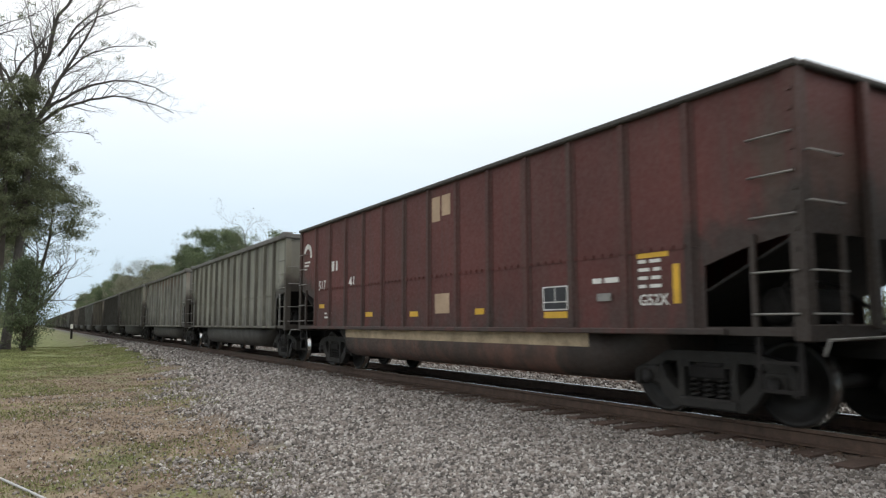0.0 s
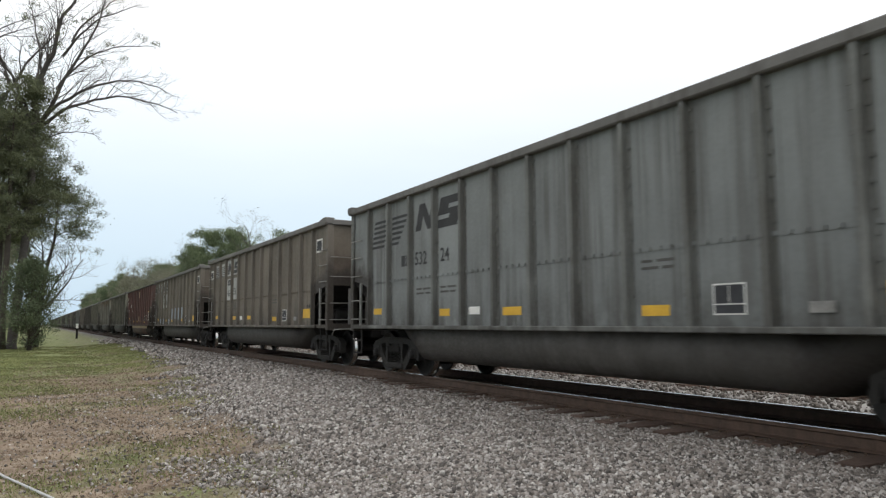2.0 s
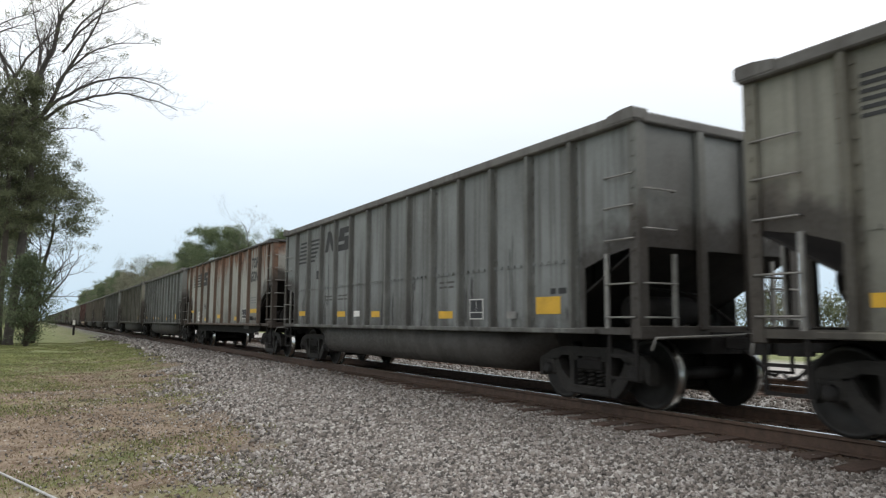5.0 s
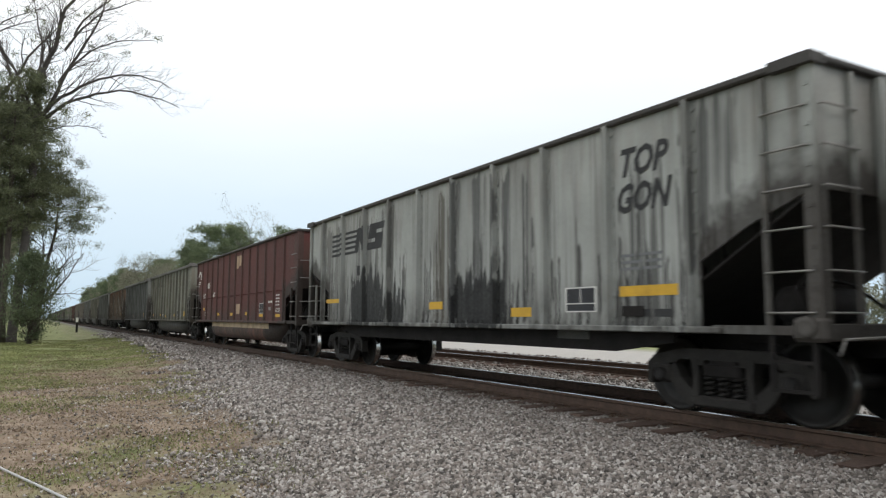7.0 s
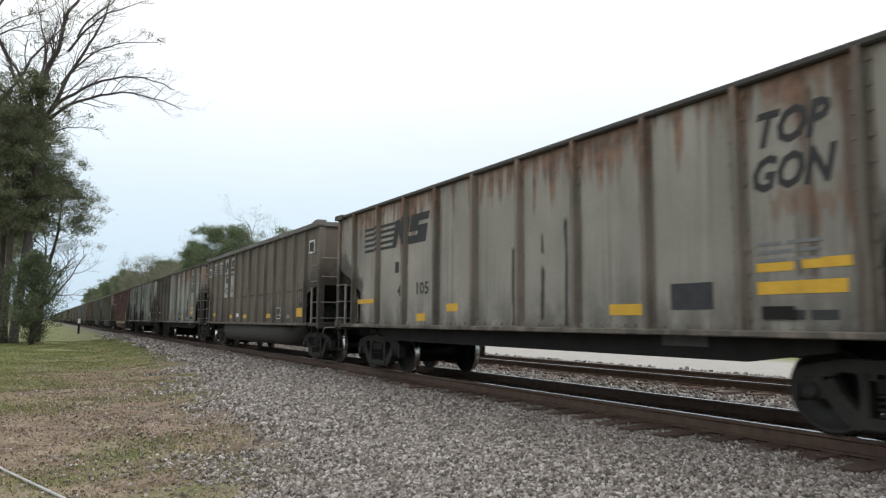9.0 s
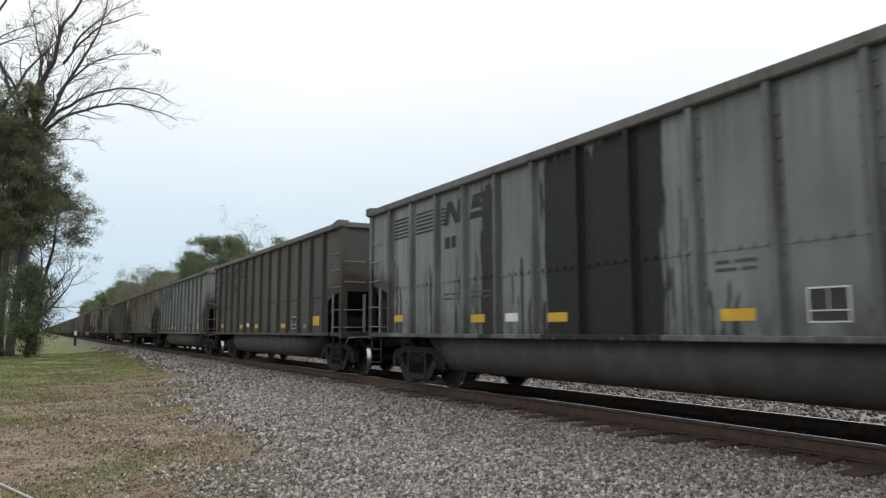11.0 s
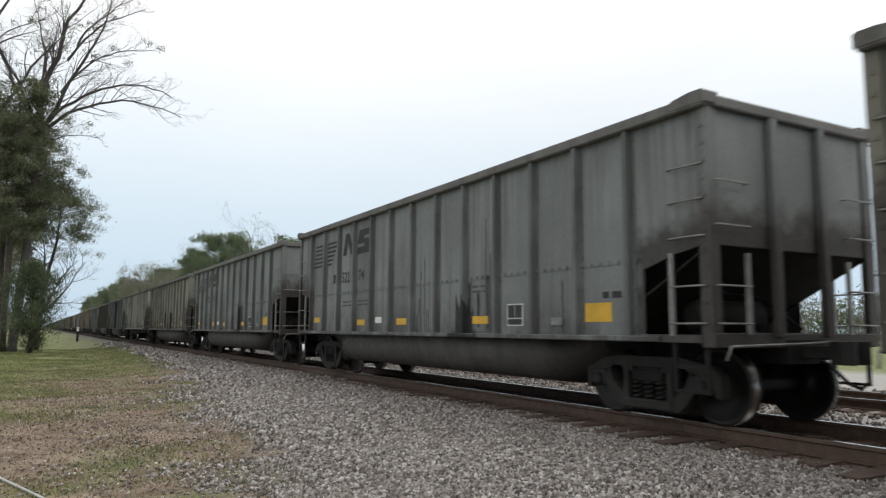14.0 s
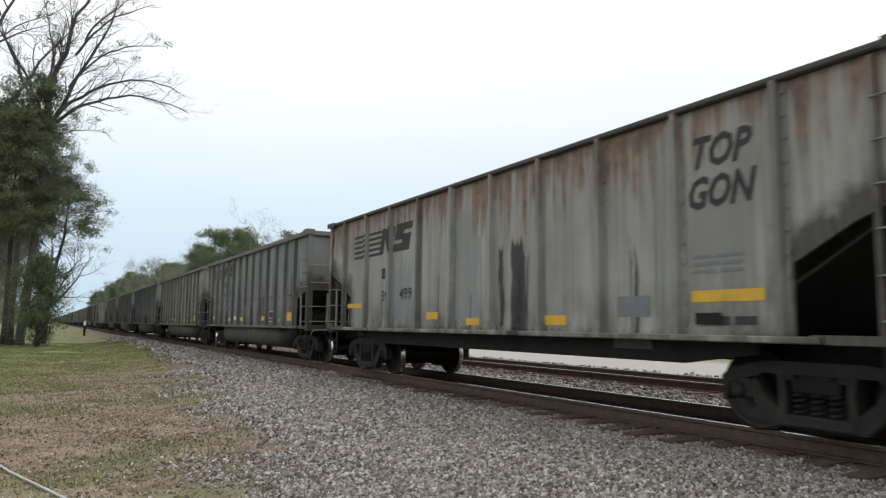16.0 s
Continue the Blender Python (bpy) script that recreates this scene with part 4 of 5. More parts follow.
NEEDLE = leaf_material("pine_needles", (0.095, 0.11, 0.062), (0.26, 0.28, 0.16))
BRIGHT_NEEDLE = leaf_material("green_pine_needles", (0.11, 0.15, 0.080), (0.27, 0.32, 0.18))
CEDAR = leaf_material("cedar_foliage", (0.085, 0.112, 0.062), (0.21, 0.25, 0.14))
# spring buds, their green lightened to paint in the haze of distance
HAZE_BUDS = leaf_material("haze_paled_spring_buds", (0.17, 0.175, 0.12), (0.36, 0.355, 0.26))


def grow(sh, p, d, length, r, level, rng, tips, bend=0.25, up=0.1, kids=5, spread=0.75):
    """One limb and what sprouts from it. Leaves the ends of the thinnest twigs in tips."""
    n = 9 if level > 2 else 6 if level else 4
    p, d = Vector(p), Vector(d).normalized()
    pts, step = [p.copy()], length / n
    for i in range(n):
        d = (d + Vector((rng.uniform(-1, 1), rng.uniform(-1, 1), rng.uniform(-0.8, 0.8))) * bend * 0.55 + Vector((0, 0, up * 0.5))).normalized()
        p = p + d * step
        pts.append(p.copy())
    rad = [r * (1 - 0.82 * i / n) for i in range(n + 1)]
    sh.tube(pts, rad, 6 if level > 2 else 4 if level > 0 else 3, False)
    if level == 0:
        tips.append((pts[-1], d))
        return
    for j in range(kids):
        f = 0.25 + 0.75 * (j + rng.random()) / kids
        i = min(int(f * n), n - 1)
        q = pts[i].lerp(pts[i + 1], f * n - i)
        along = (pts[i + 1] - pts[i]).normalized()
        side = Vector((rng.uniform(-1, 1), rng.uniform(-1, 1), rng.uniform(-0.5, 0.9)))
        side = (side - along * side.dot(along)).normalized()
        nd = along * (1 - spread * 0.55) + side * spread
        grow(sh, q, nd, length * rng.uniform(0.38, 0.62) * (1.1 - 0.35 * f), max(r * (1 - 0.75 * f) * 0.62, 0.006), level - 1, rng, tips, bend, up, kids, spread)


def leaf_cloud(centres, radius, count, size, rng, flat=0.7, thin=0.35):
    """Many small leaves or needle tufts round the given points."""
    c = np.repeat(np.asarray([tuple(p) for p in centres], float), count, 0)
    n = len(c)
    g = rng.normal(size=(n, 3)) * radius * 0.55
    g[:, 2] *= flat
    o = c + g
    a = rng.normal(size=(n, 3))
    a /= np.linalg.norm(a, axis=1)[:, None]
    b = np.cross(a, rng.normal(size=(n, 3)))
    b /= np.linalg.norm(b, axis=1)[:, None]
    s = size * rng.uniform(0.6, 1.4, (n, 1))
    v = np.stack([o - a * s, o + b * s * thin, o + a * s], 1).reshape(-1, 3)
    return v, np.arange(n * 3).reshape(-1, 3)


def leaf_part(name, clouds, material, parent, label):
    v = np.concatenate([q[0] for q in clouds])
    off = np.cumsum([0] + [len(q[0]) for q in clouds])
    f = np.concatenate([q[1] + o for q, o in zip(clouds, off)])
    me = raw_mesh(name, v, f)
    me.materials.append(material)
    ob = new(name, me)
    ob.parent = parent
    return tagged(ob, label, kind="stuff")


def arc_limb(sh, base, a0, a1, length, r, turn, rng, tips, twigs=17):
    """A long limb that leaves at elevation a0 and bends to a1, with finer branches all along it."""
    n, p, pts = 14, Vector(base), [Vector(base)]
    out = R_ * math.cos(radians(turn)) + F_ * math.sin(radians(turn))
    side = Vector((0, 0, 1)).cross(out)
    for i in range(n):
        a = radians(a0 + (a1 - a0) * (i / (n - 1)) ** 1.2 + rng.uniform(-11, 11))
        p = p + (out * math.cos(a) + Vector((0, 0, 1)) * math.sin(a) + side * rng.uniform(-0.22, 0.22)) * (length / n)
        pts.append(p.copy())
    sh.tube(pts, [r * (1 - 0.86 * (i / n) ** 0.8) + 0.006 for i in range(n + 1)], 7, False)
    for j in range(twigs):
        f = 0.20 + 0.80 * (j + rng.random()) / twigs
        i = min(int(f * n), n - 1)
        along = (pts[i + 1] - pts[i]).normalized()
        lift = Vector((0, 0, 1)) * rng.choice((-0.45, 0.35, 0.6, 0.75)) + side * rng.uniform(-0.6, 0.6)
        grow(sh, pts[i], along * 0.9 + lift, length * rng.uniform(0.14, 0.30) * (1.25 - 0.6 * f), max(r * (1 - 0.8 * f) * 0.45, 0.012), 2, rng, tips, 0.42, 0.02, 4, 0.62)


R_ = Vector((0.869, -0.495, 0.0))       # across the line of sight
F_ = Vector((0.495, 0.869, 0.0))        # along it


def bare_tree(seed, trunk, limbs, r, label, levels=3, kids=6, leaves=None, arcs=()):
    """A leafless tree: a leaning trunk to trunk (x, y, z), and limbs (height share, direction, length, share of r)."""
    rng = random.Random(seed)
    th = tagged(new("bare_tree"), label, "tree")
    top = Vector(trunk)
    pts = [Vector((0, 0, -0.3)), Vector((0, 0, 0.4)), *[top * f + Vector((rng.uniform(-0.2, 0.2), rng.uniform(-0.2, 0.2), 0)) for f in (0.25, 0.5, 0.75, 1.0)]]
    part("trunk", Shape().tube(pts, [r * 1.5, r * 1.1, r, r * 0.9, r * 0.82, r * 0.7], 10), BARK, th)
    sh, tips = Shape(), []
    for h, d, length, share in limbs:
        base = top * h
        grow(sh, base, d, length, r * share, levels, rng, tips, 0.52, 0.16 if d[2] > 0.7 else -0.05, kids)
    for across, z, a0, a1, length, rr, turn in arcs:
        arc_limb(sh, top * (z / top.z if z < top.z else 1) + R_ * across + Vector((0, 0, max(0, z - top.z))), a0, a1, length, rr, turn, rng, tips)
    part("branchwork", sh, BARK, th, "fine leafless branches")
    if leaves:
        g = np.random.default_rng(seed)
        pick = [p for p, d in tips if rng.random() < leaves[0]]
        if pick:
            leaf_part("crown", [leaf_cloud(pick, leaves[1], leaves[2], leaves[3], g)], leaves[4], th, leaves[5])
    return th


def pine_tree(seed, height, r, crown_from, reach, label, tufts=14, leaf=0.16, density=1.0, material=None, lean=(0, 0), clump=0.46):
    rng = random.Random(seed)
    th = tagged(new("pine_tree"), label, "tree")
    top = Vector((lean[0], lean[1], height))
    pts = [Vector((0, 0, -0.3))] + [top * f + Vector((rng.uniform(-0.12, 0.12), rng.uniform(-0.12, 0.12), 0)) for f in (0.1, 0.3, 0.5, 0.7, 0.9, 1.0)]
    part("trunk", Shape().tube(pts, [r * 1.3, r, r * 0.9, r * 0.75, r * 0.55, r * 0.25, 0.03], 8), PBARK, th)
    sh, tips = Shape(), []
    n = int(26 * density)
    for i in range(n):
        f = crown_from + (0.99 - crown_from) * (i + rng.random()) / n
        w = reach * (0.45 + 0.75 * math.sin(math.pi * min(1, (f - crown_from) / (1.02 - crown_from) * 0.85 + 0.15)))
        a = rng.uniform(0, 6.283)
        grow(sh, top * f, (math.cos(a), math.sin(a), rng.uniform(-0.1, 0.5)), w * rng.uniform(0.6, 1.1), r * 0.25 * (1.1 - f), 1, rng, tips, 0.3, 0.12, 5)
    part("branchwork", sh, PBARK, th)
    g = np.random.default_rng(seed)
    leaf_part("crown", [leaf_cloud([p for p, d in tips], clump, tufts * 3, leaf, g, 0.6, 0.34)], material or NEEDLE, th, "dark green needle clumps")
    return th


def cedar_bush(seed, height, reach, label):
    rng = random.Random(seed)
    th = tagged(new("cedar_bush"), label, "shrub")
    part("trunk", Shape().tube([(0, 0, -0.2), (0.1, 0, height * 0.5), (0, 0.1, height * 0.92)], [0.16, 0.1, 0.02], 7), PBARK, th)
    sh, tips = Shape(), []
    for i in range(130):
        f = (i + rng.random()) / 130
        w = reach * math.sin(math.pi * min(1, f * 0.72 + 0.28)) * rng.uniform(0.30, 1.45)
        a = rng.uniform(0, 6.283)
        grow(sh, (0, 0, 0.15 + f * height * 0.92), (math.cos(a), math.sin(a), 0.5), w, 0.025, 1, rng, tips, 0.25, 0.2, 4)
    part("branchwork", sh, PBARK, th)
    g = np.random.default_rng(seed)
    leaf_part("crown", [leaf_cloud([p for p, d in tips], 0.42, 44, 0.085, g, 0.8, 0.45)], CEDAR, th, "dense scaly evergreen foliage")
    return th


def put(th, x, y, turn=0, size=1.0):
    th.scale = (size, size, size)
    th.matrix_basis = pose(x, y, float(ground_z(x, y)) - 0.05, 0, 0, turn) @ Matrix.Diagonal((size, size, size, 1))
    return th


def way(across, up, along=0.0):
    return R_ * across + F_ * along + Vector((0, 0, up))


big = bare_tree(5, (0.7, -0.2, 15.4), [], 0.28, "tall bare grey hardwood on the grassy verge", 3, 7, (0.006, 0.35, 40, 0.13, NEEDLE, "a few dark clumps of leaves"), (
    (-0.05, 15.2, 82, 58, 12.5, 0.25, 5), (0.0, 15.3, 50, 78, 10.8, 0.16, -10), (0.1, 15.35, 52, -24, 9.8, 0.14, 8), (0.1, 15.1, 40, -34, 10.6, 0.13, -6), (1.3, 17.8, 60, -4, 7.5, 0.09, 10),
    (1.6, 20.2, 48, 4, 7.0, 0.09, -12), (2.2, 21.2, 62, 30, 6.0, 0.08, 14), (0.4, 18.2, 99, 106, 7.0, 0.08, 0), (0.0, 13.9, 36, -26, 4.8, 0.05, 0), (-0.1, 15.0, 70, 48, 9.0, 0.16, 120),
    (-0.1, 14.8, 66, 44, 9.0, 0.14, -120), (-0.2, 14.6, 62, 70, 9.5, 0.15, 180), (-0.1, 13.0, 40, 30, 6.0, 0.09, 160)))
put(big, -1.5, 55.5)
second = bare_tree(17, (-0.5, 0.2, 16), [(1.0, way(0.2, 1.0), 12, 0.6), (0.95, way(0.6, 0.9, 0.2), 9, 0.5), (0.85, way(-0.6, 0.8), 8, 0.4), (0.7, way(0.5, 0.7, -0.3), 6, 0.3)],
                   0.30, "bare leaning hardwood among pines", 3, 6, (0.05, 0.4, 24, 0.16, NEEDLE, "a few dark clumps of leaves"))
put(second, -3.6, 55.5)
put(pine_tree(3, 17.2, 0.20, 0.40, 2.9, "dark pine with a ragged crown beside a bare tree", 34, 0.11, 3.6), -2.0, 54.4)
put(pine_tree(19, 15.8, 0.18, 0.50, 3.3, "dark pine crowding a bare hardwood", 34, 0.11, 3.4), -2.5, 56.8)
put(pine_tree(13, 15.0, 0.20, 0.45, 2.8, "dark pine half hidden among bare trees", 34, 0.11, 2.2), -3.3, 57.5)
put(pine_tree(8, 11.0, 0.15, 0.62, 2.6, "slender pine with tufted limbs over the verge", 26, 0.10, 1.9, None, (1.0, 0)), -0.1, 58.0)
fork = bare_tree(29, (0.35, 0.1, 2.6), [(1.0, way(0.40, 1.0), 6.6, 0.7), (0.95, way(0.62, 0.9, 0.3), 5.8, 0.55), (0.9, way(-0.3, 1.0, -0.2), 6.5, 0.6), (0.8, way(0.15, 1.0, 0.4), 6.8, 0.6), (0.6, way(0.8, 0.8), 3.6, 0.35), (0.9, way(-0.6, 1.0, 0.3), 7.5, 0.5)],
                 0.24, "small forked hardwood with bare twigs and few leaves", 2, 7, (0.035, 0.35, 22, 0.08, NEEDLE, "sparse dark green leaves"))
put(fork, -0.5, 57.0, 0, 0.86)
put(cedar_bush(4, 5.9, 1.75, "dense dark green cedar bush on the verge"), -0.45, 51.5)

# the wood on both sides of the line
pine_a = pine_tree(21, 16.0, 0.22, 0.42, 5.0, "rounded green pine in the lineside wood", 52, 0.20, 2.1, BRIGHT_NEEDLE, clump=0.95)
pine_b = pine_tree(22, 14.0, 0.20, 0.35, 3.0, "rounded green pine in the lineside wood", 48, 0.20, 1.8, BRIGHT_NEEDLE, clump=0.95)
bare_a = bare_tree(31, (0.2, 0.1, 6.0), [(1.0, (0.3, 0.1, 1), 9, 0.6), (0.9, (-0.6, 0.2, 1), 7.5, 0.5), (0.85, (0.5, -0.6, 1), 7.5, 0.5), (0.7, (0.1, 0.8, 0.9), 6, 0.4), (0.6, (-0.5, -0.6, 0.8), 6, 0.35)],
                   0.20, "bare pale hardwood in the lineside wood", 3, 5, (0.3, 0.35, 6, 0.10, HAZE_BUDS, "first buds with haze in their colour"))
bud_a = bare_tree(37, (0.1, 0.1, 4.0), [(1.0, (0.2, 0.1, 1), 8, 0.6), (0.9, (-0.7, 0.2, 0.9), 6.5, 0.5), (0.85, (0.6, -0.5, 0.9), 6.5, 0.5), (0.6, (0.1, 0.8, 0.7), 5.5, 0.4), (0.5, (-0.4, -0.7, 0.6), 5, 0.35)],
                  0.18, "budding hardwood in the lineside wood", 2, 7, (1.0, 0.8, 40, 0.22, HAZE_BUDS, "olive-green buds with haze in their colour"))
for i, (th, x, y, turn, size) in enumerate((
        (pine_a, 25.5, 116, 0, 0.98), (bare_a, 24.0, 124, 0, 0.98), (pine_b, 23.0, 128, 40, 1.0), (bare_a, 27.0, 100, 110, 1.12), (bud_a, 23.5, 146, 0, 1.0), (bare_a, 24.0, 134, 200, 1.10),
        (pine_b, 28.0, 90, 90, 0.9), (bud_a, 26.0, 158, 60, 1.15), (bare_a, 24.5, 168, 300, 1.1), (bud_a, 23.0, 176, 130, 1.15), (pine_a, 27.0, 186, 70, 0.95), (bud_a, 24.0, 196, 200, 1.25),
        (bare_a, 25.0, 208, 20, 1.25), (bud_a, 23.5, 222, 300, 1.3), (bud_a, 26.0, 240, 10, 1.35), (pine_b, 24.5, 258, 150, 1.2), (bud_a, 24.0, 275, 90, 1.35), (pine_a, 25.0, 300, 220, 1.05),
        (bud_a, 25.0, 320, 45, 1.3), (pine_b, 24.0, 345, 10, 1.2), (bud_a, 25.0, 370, 250, 1.25), (pine_a, 24.0, 400, 120, 1.0), (bud_a, 25.0, 430, 170, 1.2), (pine_b, 24.5, 460, 170, 1.15),
        (bare_a, 84, 60, 50, 0.8), (pine_b, 96, 44, 0, 0.75), (bud_a, 92, 30, 30, 0.8), (pine_a, 98, 18, 80, 0.7), (bare_a, 90, 8, 10, 0.7), (bud_a, 97, -6, 160, 0.8),
        (pine_a, -9, 70, 30, 0.9), (bud_a, -6.0, 76, 10, 1.0), (pine_b, -5, 92, 80, 1.0), (bud_a, -9, 100, 210, 1.1), (bare_a, -4.5, 84, 90, 1.0),
        (bare_a, -12, 62, 190, 1.0), (pine_b, -14, 78, 0, 1.1))):
    used = th.get("used")
    ob = th if not used else copy_thing(th, Matrix())
    th["used"] = 1
    put(ob, x, y, turn, size)


def far_woods():
    """Woods too far off to tell single trees."""
    g = np.random.default_rng(9)
    vs, fs, ms, o = [], [], [], 0
    for side, x0, y0, y1, n, low, high, count, size in ((1, 28, 140, 330, 150, 9, 15, 26, 0.42), (1, 26, 330, 1500, 480, 6, 10, 20, 0.50), (-1, -14, 110, 1500, 420, 7, 12, 20, 0.45),
                                                        (1, 150, -160, 420, 260, 6, 11, 60, 0.46)):
        c = []
        for i in range(n):
            y = y0 + (y1 - y0) * (i + g.random()) / n
            h = g.uniform(low, high)
            x = x0 + side * abs(g.normal()) * 8
            for q in range(9):
                c.append((x + g.normal() * 2.0, y + g.normal() * 2.0, h * g.uniform(0.05, 0.95)))
        v, f = leaf_cloud(c, 2.3, count, size, g, 1.0, 0.55)
        vs.append(v)
        fs.append(f + o)
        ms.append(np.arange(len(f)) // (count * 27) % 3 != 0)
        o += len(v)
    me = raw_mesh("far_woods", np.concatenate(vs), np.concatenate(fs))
    me.materials.append(HAZE_BUDS)
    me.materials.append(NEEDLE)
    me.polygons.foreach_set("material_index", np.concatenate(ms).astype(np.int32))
    tagged(new("far_woods", me), "distant mixed wood along the line", "trees", kind="stuff")


far_woods()


# ---------------------------------------------------------------- verge
def stone_material():
    k = Nodes("crushed_granite")
    r = k.n("NewGeometry").outputs["Random Per Island"]
    ramp = k.n("ValToRGB", Fac=r)
    cr = ramp.color_ramp
    cr.elements[0].position, cr.elements[0].color = 0.0, (0.060, 0.056, 0.053, 1)
    cr.elements[1].position, cr.elements[1].color = 1.0, (0.68, 0.65, 0.61, 1)
    for pos, c in ((0.30, (0.185, 0.165, 0.15, 1)), (0.55, (0.315, 0.275, 0.245, 1)), (0.8, (0.41, 0.385, 0.365, 1))):
        cr.elements.new(pos).color = c
    c = k.mix(k.span(k.noise(60, 3), 0.35, 0.7, 0, 0.4), ramp.outputs[0], (0.10, 0.085, 0.07))
    c = k.mix(k.calc("MULTIPLY", k.span(k.xyz()[0], 4.6, 6.7, 0, 0.50), k.span(k.noise(1.2, 4), 0.3, 0.65, 0.3, 1.0)), c, (0.095, 0.078, 0.064))   # patchily darker and browner towards the rails
    return k.done(c, 0.9)


def scatter_stones(name, label, boxes, coat=None):
    g = np.random.default_rng(12)
    ps, ss = [], []
    for x0, x1, y0, y1, per, size, keep_edge in boxes:
        n = int((x1 - x0) * (y1 - y0) * per)
        x, y = g.uniform(x0, x1, n), g.uniform(y0, y1, n)
        if keep_edge:
            m = g.random(n) < np.clip((x - ballast_edge(y) + 1.6 * (lumps(x, y, 1.3, 4) - 0.5) + 1.0 * (lumps(x, y, 0.4, 5) - 0.5) + keep_edge[0]) / keep_edge[1], 0.0, 1)
            x, y = x[m], y[m]
        s = size * g.uniform(0.55, 1.45, len(x))
        ps.append(np.stack([x, y, ground_z(x, y) + s * g.uniform(-0.05, 0.55, len(x))], 1))
        ss.append(s)
    p, s = np.concatenate(ps), np.concatenate(ss)
    n = len(p)
    cube = np.array([(a, b, c) for a in (-1, 1) for b in (-1, 1) for c in (-1, 1)], float) * 0.5
    faces = np.array([(0, 1, 3), (0, 3, 2), (4, 6, 7), (4, 7, 5), (0, 4, 5), (0, 5, 1), (2, 3, 7), (2, 7, 6), (0, 2, 6), (0, 6, 4), (1, 5, 7), (1, 7, 3)])
    v = cube[None] * g.uniform(0.55, 1.25, (n, 1, 3)) + g.normal(size=(n, 8, 3)) * 0.13
    q = g.normal(size=(n, 4))
    q /= np.linalg.norm(q, axis=1)[:, None]
    w, x, y, z = q.T
    rot = np.stack([1 - 2 * (y * y + z * z), 2 * (x * y - z * w), 2 * (x * z + y * w), 2 * (x * y + z * w), 1 - 2 * (x * x + z * z), 2 * (y * z - x * w),
                    2 * (x * z - y * w), 2 * (y * z + x * w), 1 - 2 * (x * x + y * y)], 1).reshape(n, 3, 3)
    v = np.einsum("nij,nkj->nki", rot, v) * s[:, None, None] + p[:, None]
    me = raw_mesh(name, v.reshape(-1, 3), (faces[None] + np.arange(n)[:, None, None] * 8).reshape(-1, 3))
    me.materials.append(coat or STONE)
    return tagged(new(name, me), label, "gravel", kind="stuff")


STONE = stone_material()
RUSTY_STONE = simple("rust_stained_stone", (0.105, 0.068, 0.046), 0.9, 0.5, 14, 0.4)
scatter_stones("ballast_stones", "grey crushed-stone ballast beside the track", (
    (1.0, 6.86, -8.0, 1.2, 300, 0.045, (0.4, 1.6)), (1.0, 6.86, 1.2, 9.0, 2100, 0.0255, (0.5, 1.7)), (1.2, 6.86, 9.0, 17.0, 1050, 0.033, (0.5, 1.7)), (1.6, 6.86, 17.0, 34.0, 330, 0.050, (0.5, 1.7)),
    (2.2, 6.70, 34.0, 70.0, 80, 0.080, (0.5, 1.6)), (-3.0, 4.2, 3.0, 20.0, 230, 0.021, (4.2, 9.0)),
    (9.2, 12.0, 4.0, 45.0, 90, 0.042, None), (12.0, 16.5, 8.0, 60.0, 50, 0.06, None)))
scatter_stones("fouled_ballast", "rust-brown fouled ballast between the ties", ((6.76, 9.3, 1.5, 14.0, 170, 0.022, None), (6.70, 9.3, 14.0, 34.0, 60, 0.032, None)), RUSTY_STONE)


def blades(name, label, material, n, box, hgt, seed, cut):
    g = np.random.default_rng(seed)
    x, y = g.uniform(box[0], box[1], n), box[2] + (box[3] - box[2]) * (np.exp(2.6 * g.random(n)) - 1) / (math.exp(2.6) - 1)
    patch = (greenness(x, y) + 0.24 * g.normal(size=n)) * (1 if cut > 0 else -1)
    m = (patch > cut) & (x + 1.8 * (lumps(x, y, 1.1, 7) - 0.5) < ballast_edge(y) + 0.35)
    x, y = x[m], y[m]
    n = len(x)
    z = ground_z(x, y) - 0.005
    h = hgt * g.uniform(0.5, 1.5, n)
    a = g.uniform(0, 6.283, n)
    lean = h[:, None] * g.normal(size=(n, 2)) * 0.55
    w = 0.005 + 0.0006 * y
    b0 = np.stack([x - np.cos(a) * w, y - np.sin(a) * w, z], 1)
    b1 = np.stack([x + np.cos(a) * w, y + np.sin(a) * w, z], 1)
    t = np.stack([x + lean[:, 0], y + lean[:, 1], z + h], 1)
    me = raw_mesh(name, np.stack([b0, b1, t], 1).reshape(-1, 3), np.arange(n * 3).reshape(-1, 3))
    me.materials.append(material)
    return tagged(new(name, me), label, "grass", kind="stuff")


GRASS = leaf_material("spring_grass", (0.13, 0.155, 0.052), (0.42, 0.43, 0.20))
STRAW = leaf_material("dead_grass", (0.13, 0.090, 0.058), (0.50, 0.41, 0.29))
blades("green_grass", "short green grass in patches on the verge", GRASS, 420000, (-9, 4.9, -4, 58), 0.036, 1, 0.36)
blades("dry_grass", "flattened brown dead grass on the verge", STRAW, 240000, (-9, 4.9, -4, 58), 0.024, 2, -0.55)


